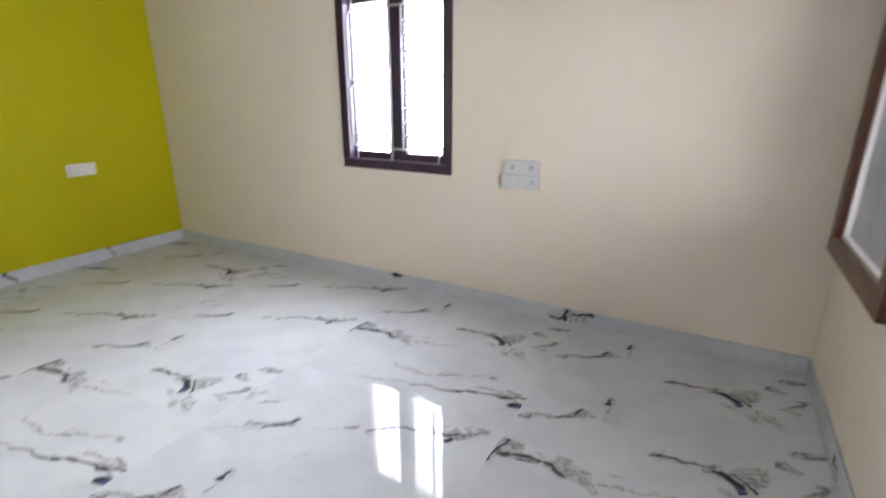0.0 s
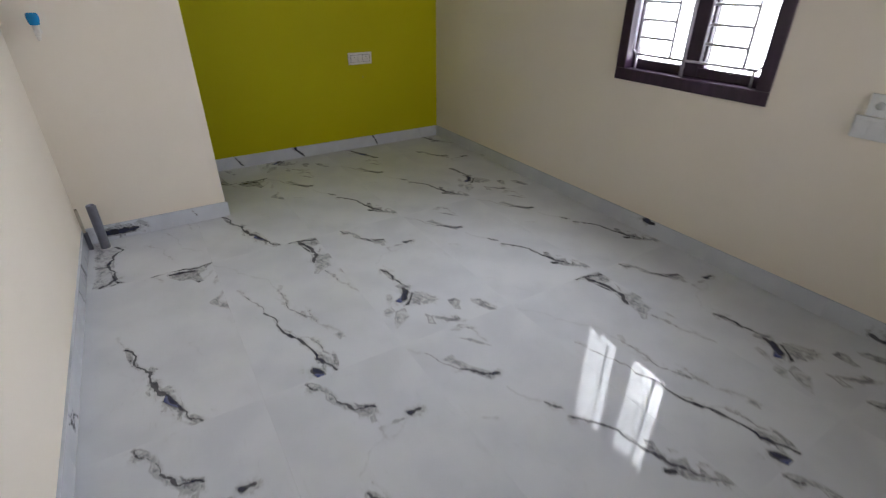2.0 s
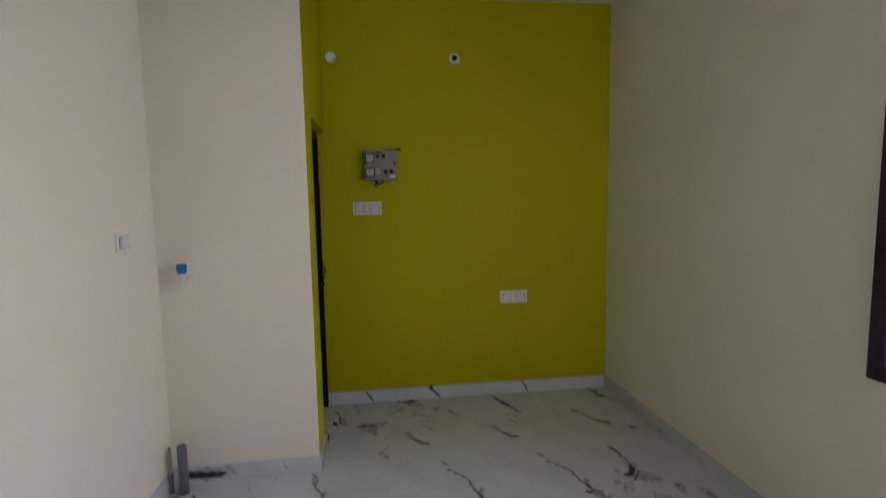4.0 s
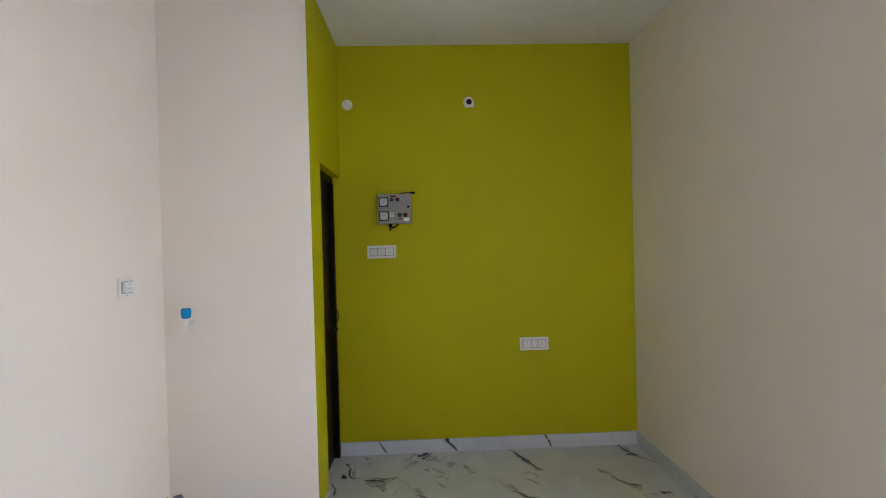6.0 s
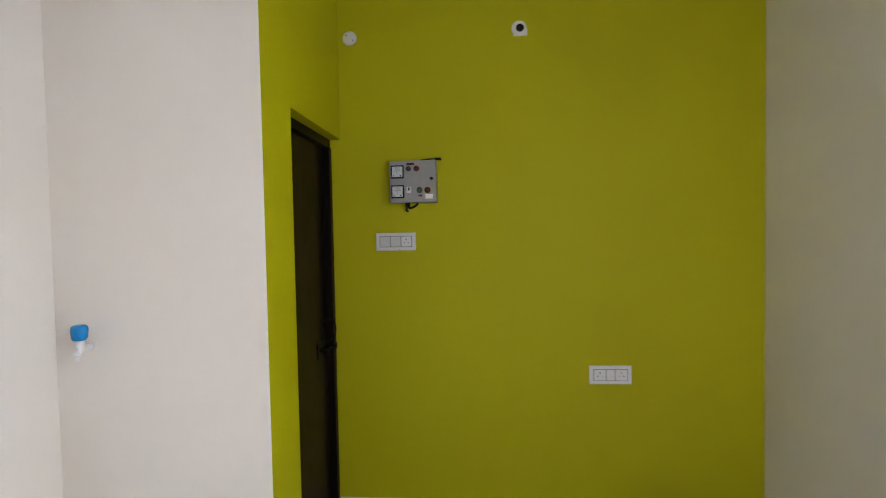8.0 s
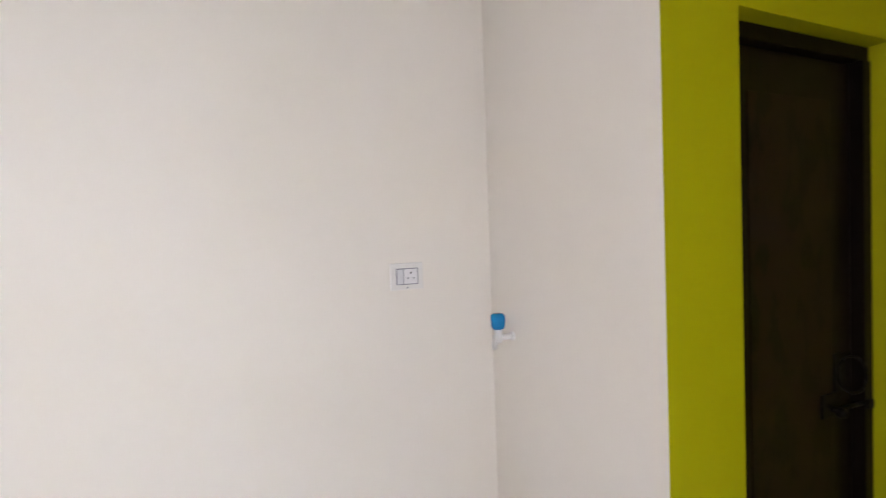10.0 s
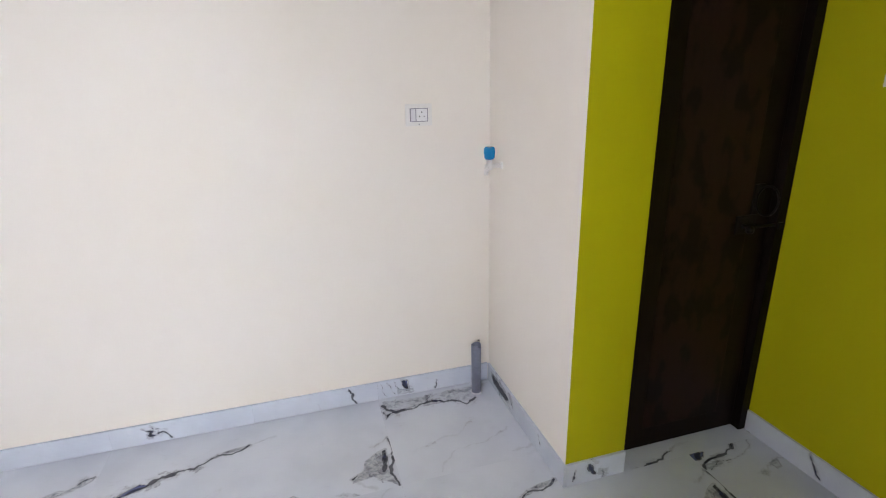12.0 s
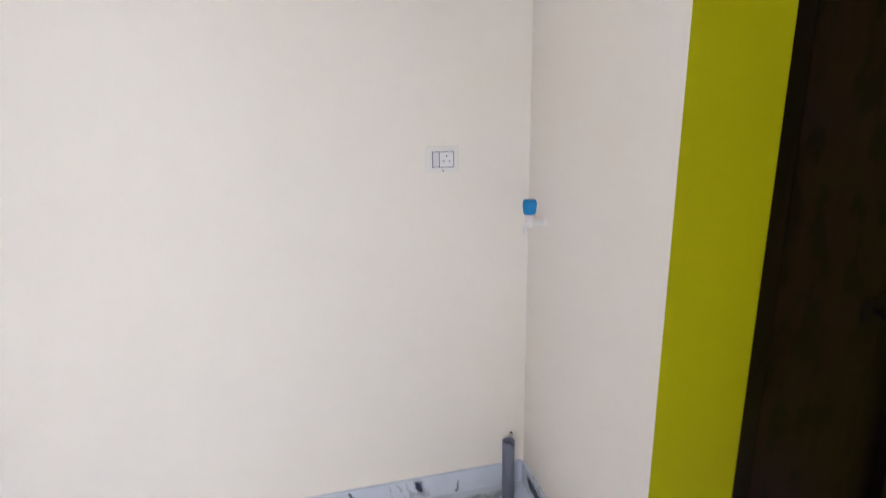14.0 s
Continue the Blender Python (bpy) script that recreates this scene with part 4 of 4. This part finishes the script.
def inside(outline, u, v):
    """How far each place lies within an outline, in metres: above 0 inside, below 0 outside."""
    near, within = np.full(u.shape, 9.0), np.zeros(u.shape, bool)
    for (ax, ay), (bx, by) in zip(outline, outline[1:] + outline[:1]):
        dx, dy = bx - ax, by - ay
        s = np.clip(((u - ax) * dx + (v - ay) * dy) / max(dx * dx + dy * dy, 1e-9), 0, 1)
        near = np.minimum(near, np.hypot(u - ax - s * dx, v - ay - s * dy))
        if abs(dy) > 1e-9:
            within ^= ((v >= ay) != (v >= by)) & (u < ax + (v - ay) * dx / dy)
    return np.where(within, near, -near)


def facets_of(shapes, u, v):
    """How strong the printed facets are at each place."""
    out = np.zeros(u.shape)
    for strength, outline in shapes:
        out = np.maximum(out, strength * np.clip(0.5 + inside(outline, u, v) / (0.009 if strength > 0.66 else 0.022), 0, 1))
    return out


def jagged(points, rng, rough=0.15):
    """The points with broken, wandering steps between them."""
    pts = [np.array(p, float) for p in points]
    for _ in range(3):
        out = [pts[0]]
        for a, b in zip(pts, pts[1:]):
            d = b - a
            side = np.array([-d[1], d[0]])
            out += [(a + b) / 2 + side * rng.uniform(-rough, rough), b]
        pts = out
    return pts


def fields(strokes, u, v, seed):
    """How strong vein and cloud are at each place (u, v)."""
    rng = np.random.default_rng(seed)
    vein, cloud = np.zeros(u.shape), np.zeros(u.shape)
    for kind, strength, reach, *points in strokes:
        pts = jagged(points, rng) if kind == "v" else [np.array(p, float) for p in points]
        near = np.full(u.shape, 9.0)
        for k, (a, b) in enumerate(zip(pts, pts[1:])):
            d = b - a
            s = np.clip(((u - a[0]) * d[0] + (v - a[1]) * d[1]) / max(float(d @ d), 1e-9), 0, 1)
            near = np.minimum(near, np.hypot(u - a[0] - s * d[0], v - a[1] - s * d[1]) * (rng.uniform(0.55, 1.9) if kind == "v" else 1.0))
        value = strength * np.clip(1 - near / (reach * (1.35 if kind == "v" else 1.5)), 0, 1) * (1.0 if kind == "v" else 0.66)
        if kind == "v":
            vein = np.maximum(vein, value)
            cloud = np.maximum(cloud, 0.55 * strength * np.clip(1 - near / (reach * 2.4), 0, 1))
        else:
            cloud = np.maximum(cloud, value)
    return vein, cloud


def slab_mesh(name, width, depth, strokes, shapes, seed, u0=0.0, v0=0.0, step=0.005, thick=0.008):
    """A flat slab with a finely divided top (x across, y down to minus depth) and chamfered rim."""
    nx, ny = max(2, int(round(width / step))), max(2, int(round(depth / step)))
    c = 0.0002
    xs = np.r_[c, np.linspace(0, width, nx + 1)[1:-1], width - c]
    ys = np.r_[c, np.linspace(0, depth, ny + 1)[1:-1], depth - c]
    X, Y = np.meshgrid(xs, ys)
    top = np.stack([X.ravel(), -Y.ravel(), np.zeros(X.size)], 1)
    n = nx + 1
    idx = np.arange(X.size).reshape(ny + 1, n)
    faces = np.stack([idx[:-1, :-1].ravel(), idx[1:, :-1].ravel(), idx[1:, 1:].ravel(), idx[:-1, 1:].ravel()], 1).tolist()
    ring = list(idx[:, 0]) + list(idx[-1, 1:]) + list(idx[::-1, -1][1:]) + list(idx[0, ::-1][1:-1])
    base = len(top)
    def push(p, z):
        x = 0.0 if p[0] <= c else width if p[0] >= width - c else p[0]
        y = 0.0 if -p[1] <= c else -depth if -p[1] >= depth - c else p[1]
        return (x, y, z)
    rim = [push(top[k], -c) for k in ring] + [push(top[k], -thick) for k in ring]
    m = len(ring)
    for k in range(m):
        q = (k + 1) % m
        faces.append([int(ring[q]), int(ring[k]), base + k, base + q])
        faces.append([base + q, base + k, base + m + k, base + m + q])
    verts = top.tolist() + [list(p) for p in rim]
    me = bpy.data.meshes.new(name)
    me.from_pydata(verts, [], faces)
    co = np.array(verts)
    vein, cloud = fields(strokes, co[:, 0] + u0, -co[:, 1] + v0, seed)
    facet = facets_of(shapes, co[:, 0] + u0, -co[:, 1] + v0)
    for key, values in (("vein", vein), ("cloud", cloud), ("facet", facet)):
        me.attributes.new(key, "FLOAT", "POINT").data.foreach_set("value", values.astype(np.float32))
    me.materials.append(MARBLE)
    me.update()
    return me


floor = thing("floor", ((WEST + EAST) / 2, -2.6, 0.0), "", "")
for key in ("category", "label"):
    if key in floor:
        del floor[key]
floor["kind"] = "structure"
made = {}
for r, names in enumerate(LAYOUT):
    for c, print_name in enumerate(names):
        x0, width = TILE_X0 + TILE * c, TILE - 0.0002
        top, depth, v0 = (0.0, -TILE_Y0 - 0.0002, LONG + TILE_Y0) if r == 0 else (TILE_Y0 - LONG * (r - 1), LONG - 0.0002, 0.0)
        if r == 0 and c == 0:
            continue
        key = (print_name, r == 0)
        if key not in made:
            made[key] = slab_mesh("tile", width, depth, PRINTS[print_name], WASHES[print_name], len(made) + 3, 0.0, v0)
        tile = new("tile", made[key])
        tile.parent = floor
        tile.location = Vector((x0 + 0.0001, top - 0.0001, 0.0)) - Vector(floor["at"])
fill = new("tile", slab_mesh("tile", 0.098, 0.64, PRINTS["wedge"], [], 5, 0.1, 0.2))
fill.parent, fill.location = floor, Vector((DOOR_X - 0.012, -0.014, 0.0005)) - Vector(floor["at"])


# ---- skirting ----
MARKS = {
    "plain": [("v", 0.50, 0.010, (0.1, 0.02), (0.2, 0.09))],
    "tick": [("v", 1.2, 0.012, (0.29, 0.005), (0.315, 0.05), (0.345, 0.085)), ("v", 0.7, 0.010, (0.34, 0.03), (0.36, 0.06))],
    "bold": [("v", 1.4, 0.020, (0.195, 0.0), (0.23, 0.045)), ("v", 1.3, 0.016, (0.23, 0.045), (0.27, 0.09)), ("v", 0.8, 0.010, (0.27, 0.03), (0.28, 0.06))],
    "late_tick": [("v", 1.2, 0.013, (0.345, 0.005), (0.375, 0.05), (0.39, 0.095)), ("v", 0.8, 0.010, (0.22, 0.05), (0.26, 0.09)), ("v", 0.7, 0.010, (0.20, 0.06), (0.23, 0.09))],
    "grey_tick": [("c", 1.0, 0.035, (0.24, 0.02), (0.27, 0.08)), ("v", 0.9, 0.014, (0.235, 0.005), (0.265, 0.07))],
    "squiggle": [("v", 1.2, 0.011, (0.13, 0.02), (0.17, 0.04), (0.15, 0.06), (0.21, 0.05), (0.25, 0.09)), ("v", 1.0, 0.009, (0.17, 0.02), (0.23, 0.04), (0.20, 0.07))],
    "far_tick": [("v", 1.3, 0.012, (0.455, 0.01), (0.475, 0.04), (0.47, 0.07), (0.49, 0.098)), ("v", 1.0, 0.009, (0.44, 0.015), (0.48, 0.02)), ("v", 0.9, 0.008, (0.30, 0.06), (0.31, 0.09))],
    "scribble": [("v", 1.1, 0.008, (0.015, 0.01), (0.05, 0.09)), ("v", 1.1, 0.008, (0.045, 0.01), (0.075, 0.07), (0.09, 0.085)), ("v", 1.1, 0.008, (0.085, 0.01), (0.11, 0.06)),
                 ("v", 1.5, 0.018, (0.135, 0.02), (0.15, 0.06)), ("v", 1.1, 0.008, (0.10, 0.05), (0.16, 0.08)), ("c", 0.8, 0.03, (0.03, 0.06), (0.17, 0.05)),
                 ("v", 1.2, 0.010, (0.31, 0.045), (0.30, 0.09)), ("v", 0.8, 0.009, (0.26, 0.085), (0.33, 0.09))],
    "streak": [("v", 1.6, 0.024, (0.09, 0.045), (0.18, 0.055), (0.27, 0.050)), ("c", 1.3, 0.06, (0.04, 0.05), (0.29, 0.05)), ("v", 1.0, 0.012, (0.31, 0.02), (0.28, 0.08))],
    "short_tick": [("v", 1.1, 0.010, (0.13, 0.015), (0.15, 0.05)), ("v", 0.8, 0.008, (0.10, 0.07), (0.12, 0.095))],
    "end_marks": [("v", 1.2, 0.014, (0.04, 0.03), (0.03, 0.08)), ("v", 1.4, 0.020, (0.10, 0.02), (0.13, 0.07)), ("c", 1.0, 0.05, (0.03, 0.05), (0.17, 0.08))],
    "wedge": [("v", 1.6, 0.022, (0.165, 0.012), (0.21, 0.018), (0.24, 0.012)), ("v", 0.9, 0.010, (0.06, 0.03), (0.16, 0.02))],
    "big_wedge": [("v", 1.3, 0.020, (0.20, 0.075), (0.27, 0.07)), ("c", 1.3, 0.07, (0.24, 0.05), (0.40, 0.04)), ("v", 1.5, 0.022, (0.30, 0.015), (0.29, 0.08)), ("v", 1.4, 0.020, (0.34, 0.03), (0.46, 0.015))],
    "low_dots": [("v", 1.1, 0.010, (0.19, 0.085), (0.24, 0.08))],
}


def skirting(name, origin, angle, length, pieces, joints=0.6, first=0.6):
    """A run of skirting tiles along a wall: origin, the way it runs in degrees, and the mark on each piece."""
    run = thing(name, origin, "", "")
    for key in ("category", "label"):
        if key in run:
            del run[key]
    run["kind"] = "structure"
    run.matrix_world = Matrix.Translation(origin) @ Matrix.Rotation(radians(angle), 4, "Z") @ Matrix.Rotation(radians(90), 4, "X")
    x, k = 0.0, 0
    while x < length - 0.01:
        w = min(first if k == 0 else joints, length - x)
        mark = pieces[k % len(pieces)]
        me = slab_mesh("skirting_tile", w - 0.0004, SKIRT - 0.001, [(k, s * 0.84, *rest) for k, s, *rest in MARKS[mark]], WASHES.get(mark + "_skirting", []), hash_of(mark), 0.0, 0.0, 0.006, 0.011)
        o = new("skirting_tile", me)
        o.parent = run
        o.location = (x + 0.0006, SKIRT, 0.0115)
        x, k = x + w, k + 1
    return run


wash("streak_skirting", 0.85, (0.05, 0.022), (0.24, 0.016), (0.262, 0.05), (0.25, 0.078), (0.08, 0.072))
wash("streak_skirting", 0.55, (0.255, 0.012), (0.30, 0.010), (0.275, 0.05), (0.305, 0.088), (0.26, 0.085))
wash("scribble_skirting", 1.12, (0.12, 0.012), (0.155, 0.015), (0.16, 0.055), (0.14, 0.06))
wash("scribble_skirting", 0.5, (0.10, 0.06), (0.185, 0.07), (0.19, 0.092), (0.10, 0.09))
wash("bold_skirting", 1.0, (0.198, 0.0), (0.225, 0.035), (0.262, 0.082), (0.235, 0.07), (0.215, 0.04))


def hash_of(word):
    return sum(ord(c) for c in word)


skirting("skirting_north", (DOOR_X + 0.027, -0.0005, 0.0), 0, 2.249, ["tick", "bold", "late_tick", "grey_tick"])
skirting("skirting_east", (-0.0005, -0.013, 0.0), -90, -SOUTH - 0.026, ["plain", "low_dots", "plain", "plain", "wedge", "plain", "big_wedge", "plain", "grey_tick"])
skirting("skirting_west", (WEST + 0.0005, SOUTH + 0.013, 0.0), 90, PIER_Y - SOUTH - 0.026, ["plain", "plain", "bold", "plain", "squiggle", "far_tick", "scribble"])
skirting("skirting_pier", (WEST + 0.012, PIER_Y - 0.0005, 0.0), 0, PIER_X - WEST - 0.0125 + 0.012, ["streak", "short_tick"], first=0.46)
skirting("skirting_doorside", (PIER_X + 0.0005, PIER_Y, 0.0), 90, DOOR_Y - PIER_Y, ["end_marks"])
skirting("skirting_south", (-0.013, SOUTH + 0.0005, 0.0), 180, 2.99, ["plain", "squiggle", "plain", "tick", "plain"])
